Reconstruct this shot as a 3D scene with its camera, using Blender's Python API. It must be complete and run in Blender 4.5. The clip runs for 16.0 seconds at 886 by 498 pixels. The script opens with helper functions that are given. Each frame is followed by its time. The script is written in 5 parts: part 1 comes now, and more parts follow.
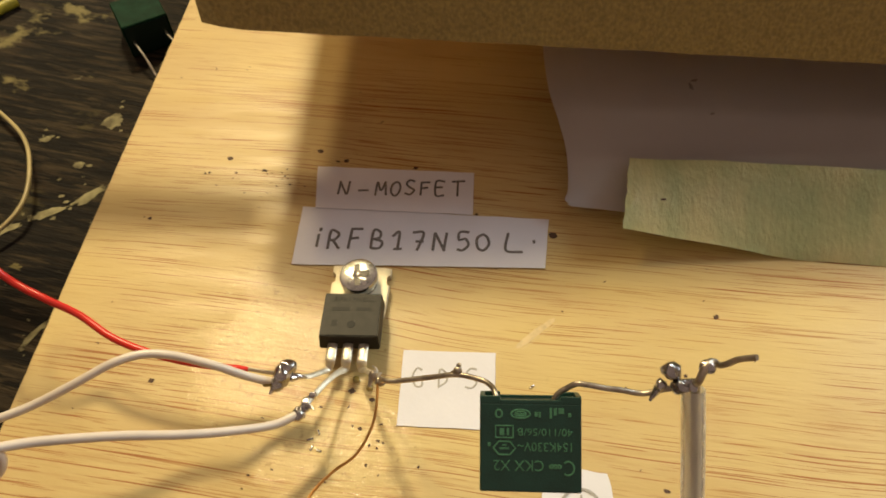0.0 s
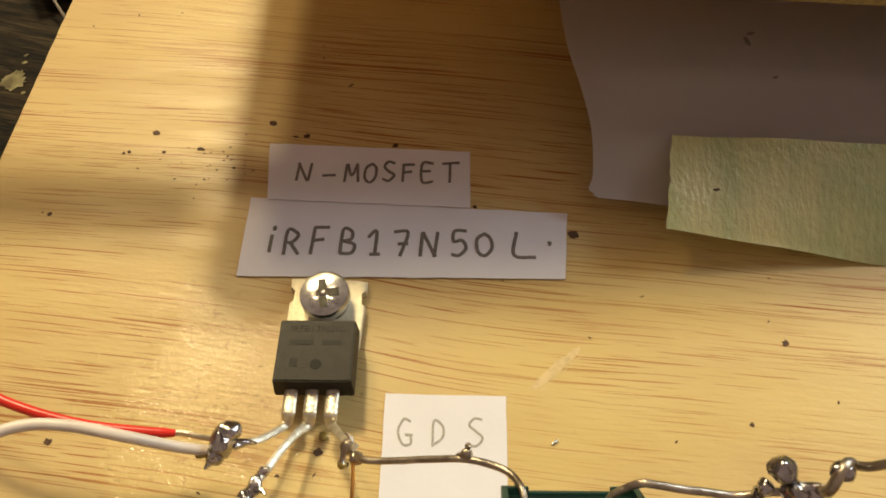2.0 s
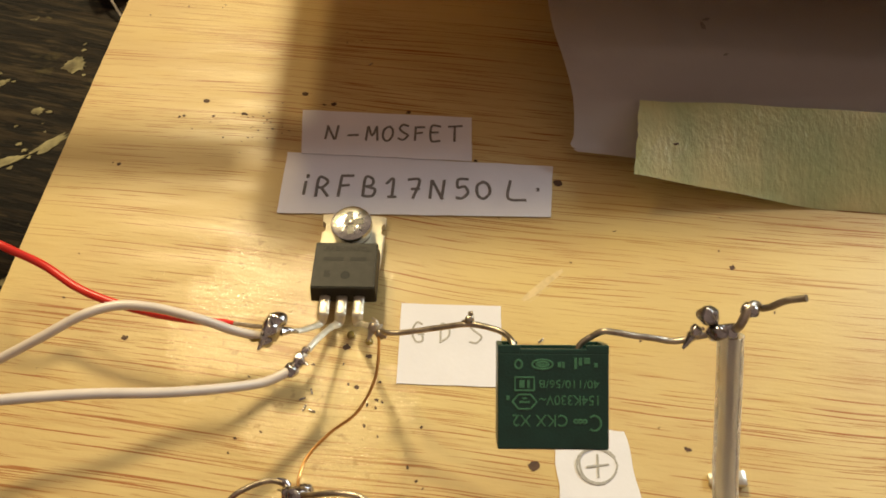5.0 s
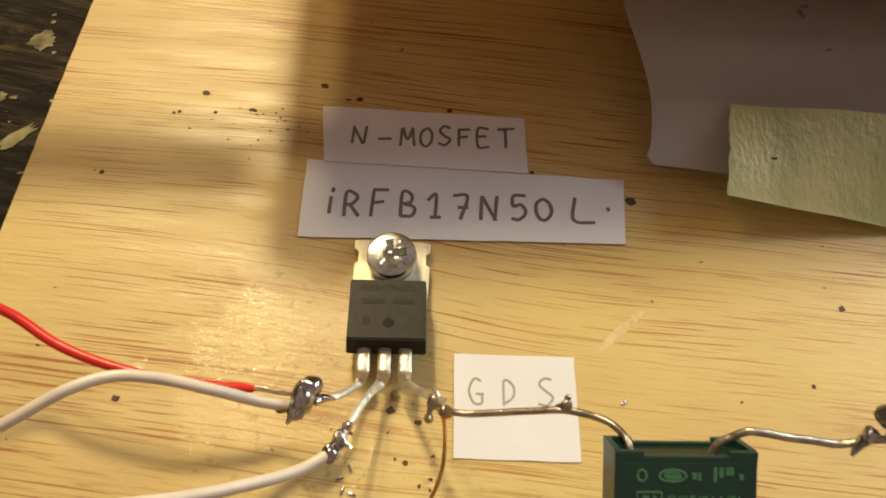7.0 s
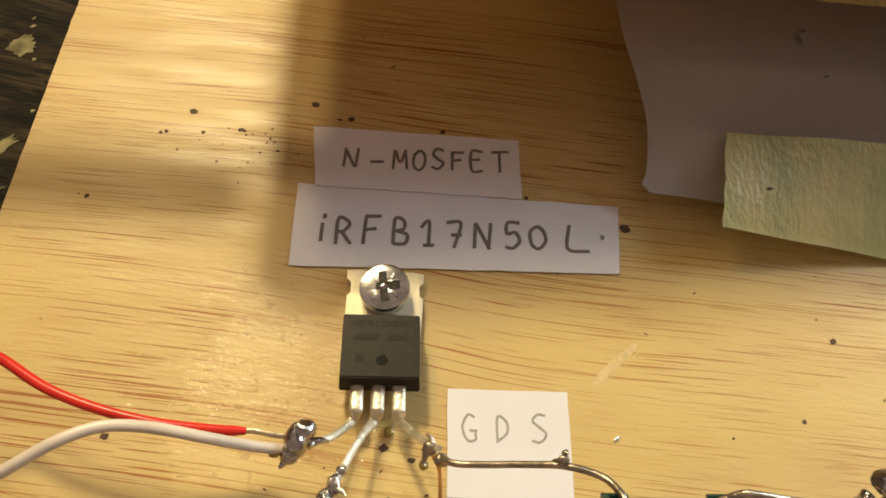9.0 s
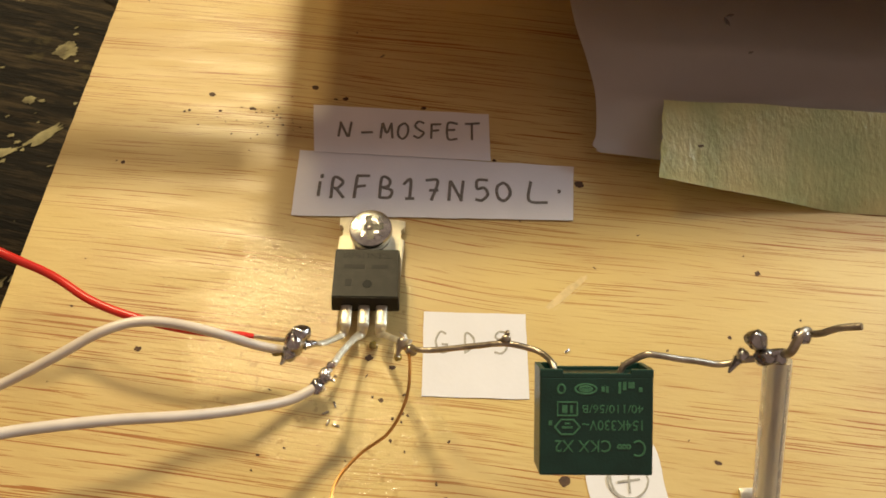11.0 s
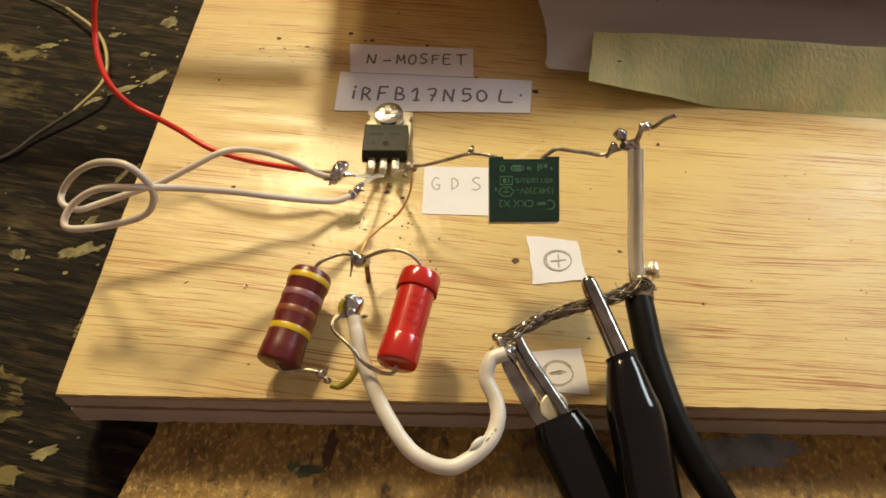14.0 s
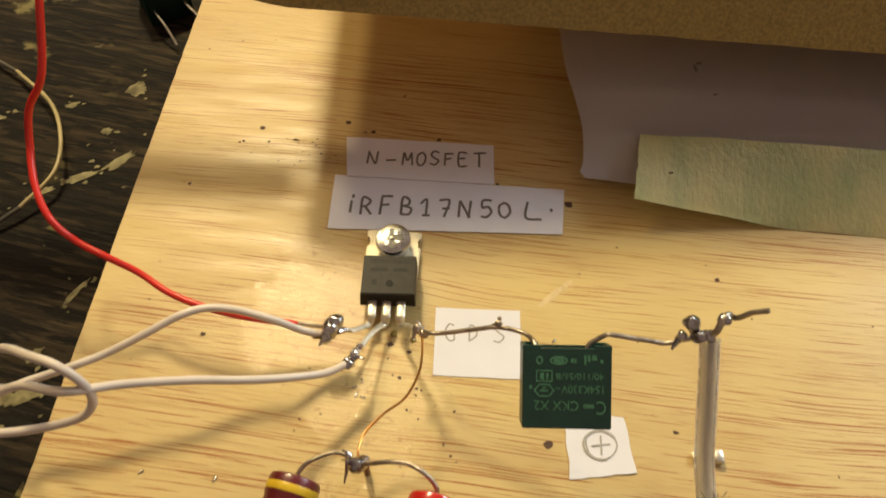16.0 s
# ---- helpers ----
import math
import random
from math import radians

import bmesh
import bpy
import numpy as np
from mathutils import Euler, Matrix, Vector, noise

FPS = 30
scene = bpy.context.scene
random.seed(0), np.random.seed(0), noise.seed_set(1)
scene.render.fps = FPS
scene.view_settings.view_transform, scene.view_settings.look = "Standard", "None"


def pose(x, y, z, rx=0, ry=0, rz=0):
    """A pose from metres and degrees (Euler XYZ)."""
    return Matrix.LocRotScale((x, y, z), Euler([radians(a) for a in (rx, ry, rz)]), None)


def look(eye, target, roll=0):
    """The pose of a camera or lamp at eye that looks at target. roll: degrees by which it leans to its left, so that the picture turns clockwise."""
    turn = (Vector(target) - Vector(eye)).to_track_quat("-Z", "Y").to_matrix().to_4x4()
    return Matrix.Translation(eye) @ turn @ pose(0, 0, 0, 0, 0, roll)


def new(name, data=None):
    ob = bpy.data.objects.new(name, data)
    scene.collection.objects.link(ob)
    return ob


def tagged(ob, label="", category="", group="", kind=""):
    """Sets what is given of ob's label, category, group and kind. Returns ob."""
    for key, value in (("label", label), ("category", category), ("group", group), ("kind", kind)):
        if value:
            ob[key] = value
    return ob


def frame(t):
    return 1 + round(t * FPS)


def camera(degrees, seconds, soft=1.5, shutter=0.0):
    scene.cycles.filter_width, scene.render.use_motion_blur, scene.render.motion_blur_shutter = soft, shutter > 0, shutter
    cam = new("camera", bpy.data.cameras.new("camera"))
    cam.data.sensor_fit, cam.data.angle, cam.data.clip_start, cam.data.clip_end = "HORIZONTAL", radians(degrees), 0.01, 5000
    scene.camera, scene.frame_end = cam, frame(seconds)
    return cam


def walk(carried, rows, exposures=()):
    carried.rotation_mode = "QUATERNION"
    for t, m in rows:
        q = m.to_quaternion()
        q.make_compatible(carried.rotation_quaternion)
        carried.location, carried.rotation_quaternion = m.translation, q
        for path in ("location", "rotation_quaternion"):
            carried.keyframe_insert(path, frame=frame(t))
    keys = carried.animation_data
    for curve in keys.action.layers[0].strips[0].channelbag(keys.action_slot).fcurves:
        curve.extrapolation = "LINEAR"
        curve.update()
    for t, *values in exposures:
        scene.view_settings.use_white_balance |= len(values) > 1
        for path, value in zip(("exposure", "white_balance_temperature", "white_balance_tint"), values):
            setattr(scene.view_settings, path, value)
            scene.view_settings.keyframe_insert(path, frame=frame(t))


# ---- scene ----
cam = camera(61.17, 16.0, soft=1.7, shutter=0.4)
PATH = [
    (0, (0.00553, 0.01444, 0.11298), (0.00111, 0.07323, 0.03220), -2.56),
    (0.5, (0.00582, 0.02710, 0.10161), (0.00247, 0.08204, 0.01812), -2.17),
    (1, (0.00103, 0.03558, 0.09374), (0.00003, 0.08863, 0.00898), -0.45),
    (1.5, (0.00048, 0.04160, 0.09251), (0.00003, 0.09366, 0.00713), 0.25),
    (2, (0.00080, 0.03960, 0.09247), (0.00075, 0.09267, 0.00771), 0.55),
    (2.5, (0.00328, 0.02733, 0.09382), (0.00271, 0.08186, 0.01000), -0.31),
    (3, (-0.00034, 0.02274, 0.10003), (-0.00012, 0.07756, 0.01640), 1.07),
    (3.2, (-0.00135, 0.02363, 0.10044), (-0.00103, 0.07853, 0.01685), 1.19),
    (5.3, (0.00031, 0.01274, 0.10368), (0.00037, 0.06915, 0.02111), 0.98),
    (5.5, (0.00208, 0.01107, 0.10565), (0.00222, 0.06754, 0.02312), 0.61),
    (6, (-0.00238, 0.01487, 0.10717), (-0.00280, 0.07145, 0.02472), 0.50),
    (6.5, (-0.01032, 0.02648, 0.09902), (-0.00902, 0.08063, 0.01496), 2.63),
    (7, (-0.01199, 0.03647, 0.09043), (-0.00820, 0.08817, 0.00492), 4.98),
    (7.5, (-0.01560, 0.04591, 0.08469), (-0.01041, 0.09467, -0.00246), 7.11),
    (8, (-0.01682, 0.04475, 0.08514), (-0.01080, 0.09216, -0.00270), 8.22),
    (8.5, (-0.01479, 0.04489, 0.08892), (-0.00875, 0.09171, 0.00077), 8.22),
    (9, (-0.01360, 0.04390, 0.09328), (-0.00745, 0.09251, 0.00611), 7.99),
    (9.5, (-0.01032, 0.03891, 0.09581), (-0.00436, 0.08843, 0.00913), 7.34),
    (9.7, (-0.00931, 0.03685, 0.09501), (-0.00398, 0.08672, 0.00849), 7.01),
    (11.8, (-0.00759, 0.01892, 0.10750), (-0.00605, 0.07250, 0.02308), 1.90),
    (12, (-0.00740, 0.01965, 0.10772), (-0.00650, 0.07318, 0.02326), 1.52),
    (12.5, (-0.00161, 0.00391, 0.10927), (-0.00054, 0.05916, 0.02593), 1.45),
    (13, (-0.00208, -0.02272, 0.12167), (-0.00152, 0.03395, 0.03928), 1.31),
    (13.5, (-0.00176, -0.03581, 0.12608), (-0.00174, 0.02183, 0.04436), 0.94),
    (14, (-0.00124, -0.03825, 0.12637), (-0.00172, 0.02005, 0.04513), 0.46),
    (14.5, (-0.00348, -0.03455, 0.12559), (-0.00452, 0.02370, 0.04431), 0.43),
    (15, (-0.00331, -0.02306, 0.12605), (-0.00439, 0.03427, 0.04412), 0.18),
    (15.5, (-0.00487, -0.00712, 0.12432), (-0.00520, 0.04935, 0.04179), 1.71),
    (16, (-0.00579, 0.00667, 0.12168), (-0.00558, 0.06244, 0.03868), 1.79),
]
walk(cam, [(t, look(eye, target, roll)) for t, eye, target, roll in PATH])

# ---- world and light ----
CM = 0.01
world = bpy.data.worlds.new("world")
scene.world = world
world.use_nodes = True
wb = world.node_tree.nodes["Background"]
wb.inputs[0].default_value = (1.0, 0.70, 0.54, 1)
wg = world.node_tree.nodes.new("ShaderNodeTexCoord")
ws = world.node_tree.nodes.new("ShaderNodeSeparateXYZ")
wr = world.node_tree.nodes.new("ShaderNodeMapRange")
wr.inputs["From Min"].default_value, wr.inputs["From Max"].default_value = 0.0, 1.0
wr.inputs["To Min"].default_value, wr.inputs["To Max"].default_value = 0.33, 0.31
world.node_tree.links.new(wg.outputs["Generated"], ws.inputs[0])
world.node_tree.links.new(ws.outputs["Z"], wr.inputs["Value"])
world.node_tree.links.new(wr.outputs[0], wb.inputs[1])
# a warm desk lamp with two bulbs, behind and to one side of the board
for spot, watts, size, tint in (((-31.0, 50, 60), 1.75, 0.075, (1.0, 0.74, 0.36)), ((-17.5, 59, 60), 5.55, 0.095, (1.0, 0.82, 0.475))):
    lamp_data = bpy.data.lights.new("desk_lamp_light", "AREA")
    lamp_data.shape = "DISK"
    lamp_data.size = size
    lamp_data.energy = watts
    lamp_data.color = tint
    lamp = new("desk_lamp_light", lamp_data)
    lamp.matrix_world = look(Vector(spot) * CM, Vector((0, 7, 0)) * CM)
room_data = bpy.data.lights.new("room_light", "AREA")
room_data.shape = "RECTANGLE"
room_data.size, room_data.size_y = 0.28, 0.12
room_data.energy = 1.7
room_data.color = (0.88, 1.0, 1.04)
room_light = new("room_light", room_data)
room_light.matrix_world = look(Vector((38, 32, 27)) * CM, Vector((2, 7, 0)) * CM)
scene.view_settings.exposure = 0.0


# ---- materials ----
def mat(name, color, rough=0.5, metal=0.0, var=0.0, scale=300.0, bump=0.0, bscale=900.0, coat=0.0, color2=None, stretch=(1, 1, 1)):
    m = bpy.data.materials.new(name)
    m.use_nodes = True
    nt = m.node_tree
    b = nt.nodes["Principled BSDF"]
    b.inputs["Roughness"].default_value = rough
    b.inputs["Metallic"].default_value = metal
    b.inputs["Coat Weight"].default_value = coat
    b.inputs["Coat Roughness"].default_value = 0.12
    tc = nt.nodes.new("ShaderNodeTexCoord")
    mp = nt.nodes.new("ShaderNodeMapping")
    mp.inputs["Scale"].default_value = stretch
    nt.links.new(tc.outputs["Object"], mp.inputs[0])
    c2 = color2 or tuple(c * (1 - var) for c in color)
    no = nt.nodes.new("ShaderNodeTexNoise")
    no.inputs["Scale"].default_value = scale
    no.inputs["Detail"].default_value = 6
    nt.links.new(mp.outputs[0], no.inputs["Vector"])
    rp = nt.nodes.new("ShaderNodeValToRGB")
    rp.color_ramp.elements[0].position, rp.color_ramp.elements[1].position = 0.35, 0.65
    rp.color_ramp.elements[0].color, rp.color_ramp.elements[1].color = (*c2, 1), (*color, 1)
    nt.links.new(no.outputs[0], rp.inputs[0])
    nt.links.new(rp.outputs[0], b.inputs["Base Color"])
    if bump:
        n2 = nt.nodes.new("ShaderNodeTexNoise")
        n2.inputs["Scale"].default_value = bscale
        n2.inputs["Detail"].default_value = 4
        nt.links.new(mp.outputs[0], n2.inputs["Vector"])
        bp = nt.nodes.new("ShaderNodeBump")
        bp.inputs["Strength"].default_value = bump
        bp.inputs["Distance"].default_value = 0.0004
        nt.links.new(n2.outputs[0], bp.inputs["Height"])
        nt.links.new(bp.outputs[0], b.inputs["Normal"])
        rr = nt.nodes.new("ShaderNodeMapRange")
        rr.inputs["To Min"].default_value, rr.inputs["To Max"].default_value = rough * 0.75, min(1, rough * 1.25)
        nt.links.new(n2.outputs[0], rr.inputs["Value"])
        nt.links.new(rr.outputs[0], b.inputs["Roughness"])
    return m


def wood(name, pale, dark, pore, rough, fine=1.0, pores=0.56, turn=2.2, film=False):
    """Rotary-cut veneer: long soft growth bands, fine fibre and thin dark pore streaks that follow the bands along x."""
    m = bpy.data.materials.new(name)
    m.use_nodes = True
    nt, L = m.node_tree, m.node_tree.links
    b = nt.nodes["Principled BSDF"]
    tc = nt.nodes.new("ShaderNodeTexCoord")

    def noisy(src, sx, sy, detail, seed, dist=0.0):
        mp = nt.nodes.new("ShaderNodeMapping")
        mp.inputs["Scale"].default_value = (sx, sy, sy)
        mp.inputs["Location"].default_value = (seed, seed * 0.7, 0)
        L.new(src, mp.inputs[0])
        n = nt.nodes.new("ShaderNodeTexNoise")
        n.inputs["Scale"].default_value = 1.0
        n.inputs["Detail"].default_value = detail
        n.inputs["Distortion"].default_value = dist
        L.new(mp.outputs[0], n.inputs["Vector"])
        return n.outputs[0]

    def ramp(src, p0, p1, v0, v1):
        r = nt.nodes.new("ShaderNodeMapRange")
        r.inputs["From Min"].default_value, r.inputs["From Max"].default_value = p0, p1
        r.inputs["To Min"].default_value, r.inputs["To Max"].default_value = v0, v1
        L.new(src, r.inputs["Value"])
        return r.outputs[0]

    def mix(fac, a, c):
        x = nt.nodes.new("ShaderNodeMix")
        x.data_type = "RGBA"
        L.new(fac, x.inputs[0])
        for i, v in ((6, a), (7, c)):
            if isinstance(v, tuple):
                x.inputs[i].default_value = (*v, 1)
            else:
                L.new(v, x.inputs[i])
        return x.outputs[2]

    def maths(op, p, q):
        n = nt.nodes.new("ShaderNodeMath")
        n.operation = op
        for i, v in enumerate((p, q)):
            if isinstance(v, float):
                n.inputs[i].default_value = v
            else:
                L.new(v, n.inputs[i])
        return n.outputs[0]

    spin = nt.nodes.new("ShaderNodeMapping")
    spin.inputs["Rotation"].default_value = (0, 0, radians(turn))
    L.new(tc.outputs["Object"], spin.inputs[0])
    # the fibres sway together: y is displaced by a slow noise
    sway = ramp(noisy(spin.outputs[0], 7, 9, 2, 17.3, 0.1), 0.2, 0.8, -0.006, 0.006)
    axes = nt.nodes.new("ShaderNodeSeparateXYZ")
    L.new(spin.outputs[0], axes.inputs[0])
    swayed = nt.nodes.new("ShaderNodeCombineXYZ")
    L.new(axes.outputs["X"], swayed.inputs[0])
    L.new(maths("ADD", axes.outputs["Y"], sway), swayed.inputs[1])
    L.new(axes.outputs["Z"], swayed.inputs[2])
    along, plain = swayed.outputs[0], tc.outputs["Object"]

    bands = noisy(along, 10, 130, 3, 3.1, 0.5)
    fibre = ramp(noisy(along, 110 * fine, 1500 * fine, 4, 9.7), 0.35, 0.8, 0, 0.16)
    broad = ramp(noisy(plain, 22, 40, 4, 13.1, 0.6), 0.3, 0.66, 0.1, 1)

    def streaks(sx, sy, seed, level, gate_sx, gate_sy, strength):
        """Thin dashes along the fibre, gathered where the slower gate noise is high."""
        dash = noisy(along, sx * fine, sy * fine, 1.5, seed)
        gate = ramp(noisy(along, gate_sx, gate_sy, 2, seed * 1.7 + 4), 0.35, 0.68, -0.09, 0.05)
        return ramp(maths("ADD", dash, gate), level, level + 0.035, 0.0, strength)

    col = mix(broad, tuple((p + d) / 2 for p, d in zip(pale, dark)), pale)
    col = mix(ramp(bands, 0.42, 0.68, 0.0, 0.5), col, dark)
    col = mix(fibre, col, dark)
    soft = tuple((p + d) / 2 for p, d in zip(pore, dark))
    col = mix(streaks(40, 1100, 23.0, pores + 0.055, 12, 60, 0.22), col, soft)
    col = mix(streaks(120, 3600, 37.7, pores + 0.05, 22, 120, 0.6), col, soft)
    col = mix(streaks(30, 3300, 29.1, pores + 0.062, 12, 75, 1.0), col, pore)
    col = mix(streaks(55, 4000, 51.3, pores + 0.058, 18, 90, 1.0), col, pore)
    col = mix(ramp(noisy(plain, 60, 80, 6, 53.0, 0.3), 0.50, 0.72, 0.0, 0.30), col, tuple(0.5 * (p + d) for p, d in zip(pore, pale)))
    col = mix(ramp(noisy(plain, 28, 36, 5, 61.0, 0.3), 0.50, 0.70, 0.0, 0.45), col, (1.05 * pale[0], 1.04 * pale[1], 0.85 * pale[2]))
    rough_map = ramp(noisy(along, 50, 300, 3, 5.5), 0.3, 0.7, rough - 0.08, rough + 0.14)
    b.inputs["Specular IOR Level"].default_value = 0.34
    if film:
        # dried soldering flux, a glossy crinkled film round the soldered legs
        shape = None
        for cx, cy, rx, ry in ((-0.076, -0.046, 0.019, 0.017), (-0.066, -0.066, 0.015, 0.016), (-0.066, -0.078, 0.010, 0.008), (-0.023, -0.087, 0.008, 0.004)):
            mp = nt.nodes.new("ShaderNodeMapping")
            mp.inputs["Scale"].default_value = (1 / rx, 1 / ry, 0.0)
            mp.inputs["Location"].default_value = (-cx / rx, -cy / ry, 0)
            L.new(plain, mp.inputs[0])
            ln = nt.nodes.new("ShaderNodeVectorMath")
            ln.operation = "LENGTH"
            L.new(mp.outputs[0], ln.inputs[0])
            one = ramp(ln.outputs["Value"], 0.35, 1.25, 1.0, 0.0)
            shape = one if shape is None else maths("MAXIMUM", shape, one)
        ragged = maths("ADD", shape, ramp(noisy(plain, 190, 190, 5, 71.0), 0.3, 0.7, -0.45, 0.45))
        cover = ramp(ragged, 0.38, 0.62, 0.0, 1.0)
        col = mix(maths("MULTIPLY", cover, 0.32), col, (0.60, 0.46, 0.16))
        col = mix(ramp(maths("MULTIPLY", cover, ramp(noisy(plain, 700, 700, 3, 83.0), 0.60, 0.70, 0.0, 1.0)), 0.0, 1.0, 0.0, 0.45), col, (0.24, 0.13, 0.03))
        L.new(maths("MULTIPLY", cover, 0.75), b.inputs["Coat Weight"])
        b.inputs["Coat Roughness"].default_value = 0.12
        cb = nt.nodes.new("ShaderNodeBump")
        cb.inputs["Strength"].default_value, cb.inputs["Distance"].default_value = 0.9, 0.0003
        L.new(noisy(plain, 1100, 1350, 4, 91.0), cb.inputs["Height"])
        L.new(cb.outputs[0], b.inputs["Coat Normal"])
    L.new(col, b.inputs["Base Color"])
    L.new(rough_map, b.inputs["Roughness"])
    bp = nt.nodes.new("ShaderNodeBump")
    bp.inputs["Strength"].default_value = 0.09
    bp.inputs["Distance"].default_value = 0.0003
    L.new(maths("ADD", ramp(noisy(along, 260, 1500, 5, 2.2), 0.2, 0.8, 0, 1), ramp(noisy(plain, 1500, 1900, 3, 7.7), 0.45, 0.7, 0, 0.2)), bp.inputs["Height"])
    L.new(bp.outputs[0], b.inputs["Normal"])
    return m


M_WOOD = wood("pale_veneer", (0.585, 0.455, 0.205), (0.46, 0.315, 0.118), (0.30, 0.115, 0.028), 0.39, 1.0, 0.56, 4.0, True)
M_PLY = wood("ply_edge_pale", (0.47, 0.39, 0.33), (0.32, 0.25, 0.20), (0.22, 0.16, 0.12), 0.7, 1.0, 0.66)
M_PLYD = wood("ply_edge_dark", (0.24, 0.16, 0.10), (0.14, 0.09, 0.055), (0.07, 0.04, 0.03), 0.75, 1.0, 0.66)
M_PAPER = mat("white_paper", (0.70, 0.70, 0.745), 0.75, var=0.05, scale=120, bump=0.05, bscale=1500)
M_SHEET = mat("sheet_paper", (0.61, 0.575, 0.56), 0.7, var=0.06, scale=40, bump=0.2, bscale=300)
M_TAPE = mat("masking_tape", (0.82, 0.77, 0.43), 0.30, scale=75, color2=(0.60, 0.65, 0.34), bump=0.7, bscale=700, stretch=(1.5, 0.8, 1))
M_PENCIL = mat("pencil", (0.20, 0.185, 0.17), 0.45, var=0.5, scale=2500)
M_PENCIL_FAINT = mat("pencil_faint", (0.40, 0.385, 0.35), 0.5, var=0.35, scale=2500)
M_EPOXY = mat("moulded_epoxy", (0.024, 0.021, 0.015), 0.45, var=0.2, scale=900, bump=0.1, bscale=5000)
M_EPOXY.node_tree.nodes["Principled BSDF"].inputs["Specular IOR Level"].default_value = 0.16
M_MARK = mat("faint_marking", (0.013, 0.011, 0.009), 0.5)
M_MARK.node_tree.nodes["Principled BSDF"].inputs["Specular IOR Level"].default_value = 0.16
M_DIMPLE_SHADE = mat("dimple_shade", (0.003, 0.003, 0.003), 0.42)
M_DIMPLE_SHADE.node_tree.nodes["Principled BSDF"].inputs["Specular IOR Level"].default_value = 0.10
M_TIN = mat("tinned_metal", (0.66, 0.62, 0.53), 0.38, 1.0, var=0.25, scale=600, bump=0.2, bscale=1500)
M_TAB = mat("tab_metal", (0.78, 0.73, 0.55), 0.48, 0.5, var=0.15, scale=500, bump=0.2, bscale=2500)
M_LEG = mat("leg_metal", (0.74, 0.69, 0.56), 0.40, 0.8, var=0.25, scale=500, bump=0.4, bscale=1500)
M_ZINC = mat("zinc_screw", (0.62, 0.63, 0.62), 0.17, 1.0, var=0.3, scale=700, bump=0.05, bscale=1400)
M_RECESS_SHADE = mat("recess_shade", (0.05, 0.048, 0.045), 0.3, 1.0, var=0.5, scale=900)
M_SOLDER = mat("solder", (0.58, 0.56, 0.56), 0.17, 1.0, var=0.45, scale=350, bump=0.8, bscale=800)
M_WIRE = mat("dull_wire", (0.54, 0.47, 0.38), 0.38, 1.0, var=0.5, scale=450, bump=0.3, bscale=1500)
M_COPPER = mat("enamelled_copper", (0.72, 0.37, 0.11), 0.30, 0.85, var=0.45, scale=350)
M_NAIL = mat("rusty_nail", (0.28, 0.13, 0.07), 0.55, 0.7, var=0.5, scale=700, bump=0.4)
M_GREEN = mat("green_plastic", (0.007, 0.042, 0.032), 0.38, var=0.25, scale=300, bump=0.12, bscale=3500)
# Duller copy of green_plastic, set so the case top shows no lamp glare.
M_GREENDULL = mat("dull_green_plastic", (0.008, 0.036, 0.02), 0.65, var=0.4, scale=300, bump=0.2, bscale=2000)
M_GREENDULL.node_tree.nodes["Principled BSDF"].inputs["Specular IOR Level"].default_value = 0.08
M_POTTING = mat("dark_potting", (0.006, 0.022, 0.016), 0.35, var=0.3, scale=400)
M_PRINT = mat("pale_green_print", (0.062, 0.21, 0.115), 0.5, var=0.3, scale=1500)
M_WHITEWIRE = mat("white_pvc", (0.64, 0.565, 0.48), 0.38, var=0.12, scale=220, bump=0.08)
M_WHITECABLE = mat("white_cable", (0.74, 0.71, 0.64), 0.36, var=0.25, scale=130, bump=0.12, bscale=400)
M_RED = mat("red_pvc", (0.62, 0.022, 0.012), 0.34, var=0.15, scale=300)
M_MAROON = mat("maroon_lacquer", (0.112, 0.009, 0.012), 0.34, var=0.25, scale=350, bump=0.1, bscale=900, coat=0.12)
M_YELLOWBAND = mat("yellow_band", (0.62, 0.42, 0.02), 0.35, var=0.15, scale=500)
M_VIOLETBAND = mat("violet_grey_band", (0.24, 0.095, 0.12), 0.38, var=0.2, scale=500)
M_BROWNBAND = mat("brown_gold_band", (0.21, 0.058, 0.022), 0.38, var=0.2, scale=500)
M_REDGLAZE = mat("red_glaze", (0.50, 0.016, 0.010), 0.2, var=0.15, scale=250, bump=0.08, bscale=500, coat=0.5)
M_REDDARK = mat("dark_red_print", (0.36, 0.014, 0.009), 0.4)
M_REDDARK.node_tree.nodes["Principled BSDF"].inputs["Specular IOR Level"].default_value = 0.1
M_BRAID = mat("tarnished_braid", (0.22, 0.175, 0.12), 0.45, 1.0, var=0.6, scale=500, bump=0.3, bscale=1500)
M_SLEEVE = mat("yellow_green_sleeve", (0.42, 0.36, 0.03), 0.4, var=0.5, scale=260)
M_BLACK = mat("black_rubber", (0.004, 0.004, 0.004), 0.11, var=0.3, scale=200, bump=0.05, bscale=200)
M_BLACK.node_tree.nodes["Principled BSDF"].inputs["Specular IOR Level"].default_value = 0.36
M_BLACKCABLE = mat("black_cable", (0.006, 0.006, 0.006), 0.38, var=0.2, scale=200, bump=0.1)
M_BLACKCABLE.node_tree.nodes["Principled BSDF"].inputs["Specular IOR Level"].default_value = 0.12
M_CLIP = mat("clip_steel", (0.36, 0.35, 0.32), 0.13, 1.0, var=0.5, scale=250, bump=0.05, bscale=500)
M_STRIP = mat("olive_card", (0.30, 0.215, 0.055), 0.6, var=0.35, scale=1400, bump=0.4, bscale=1500)
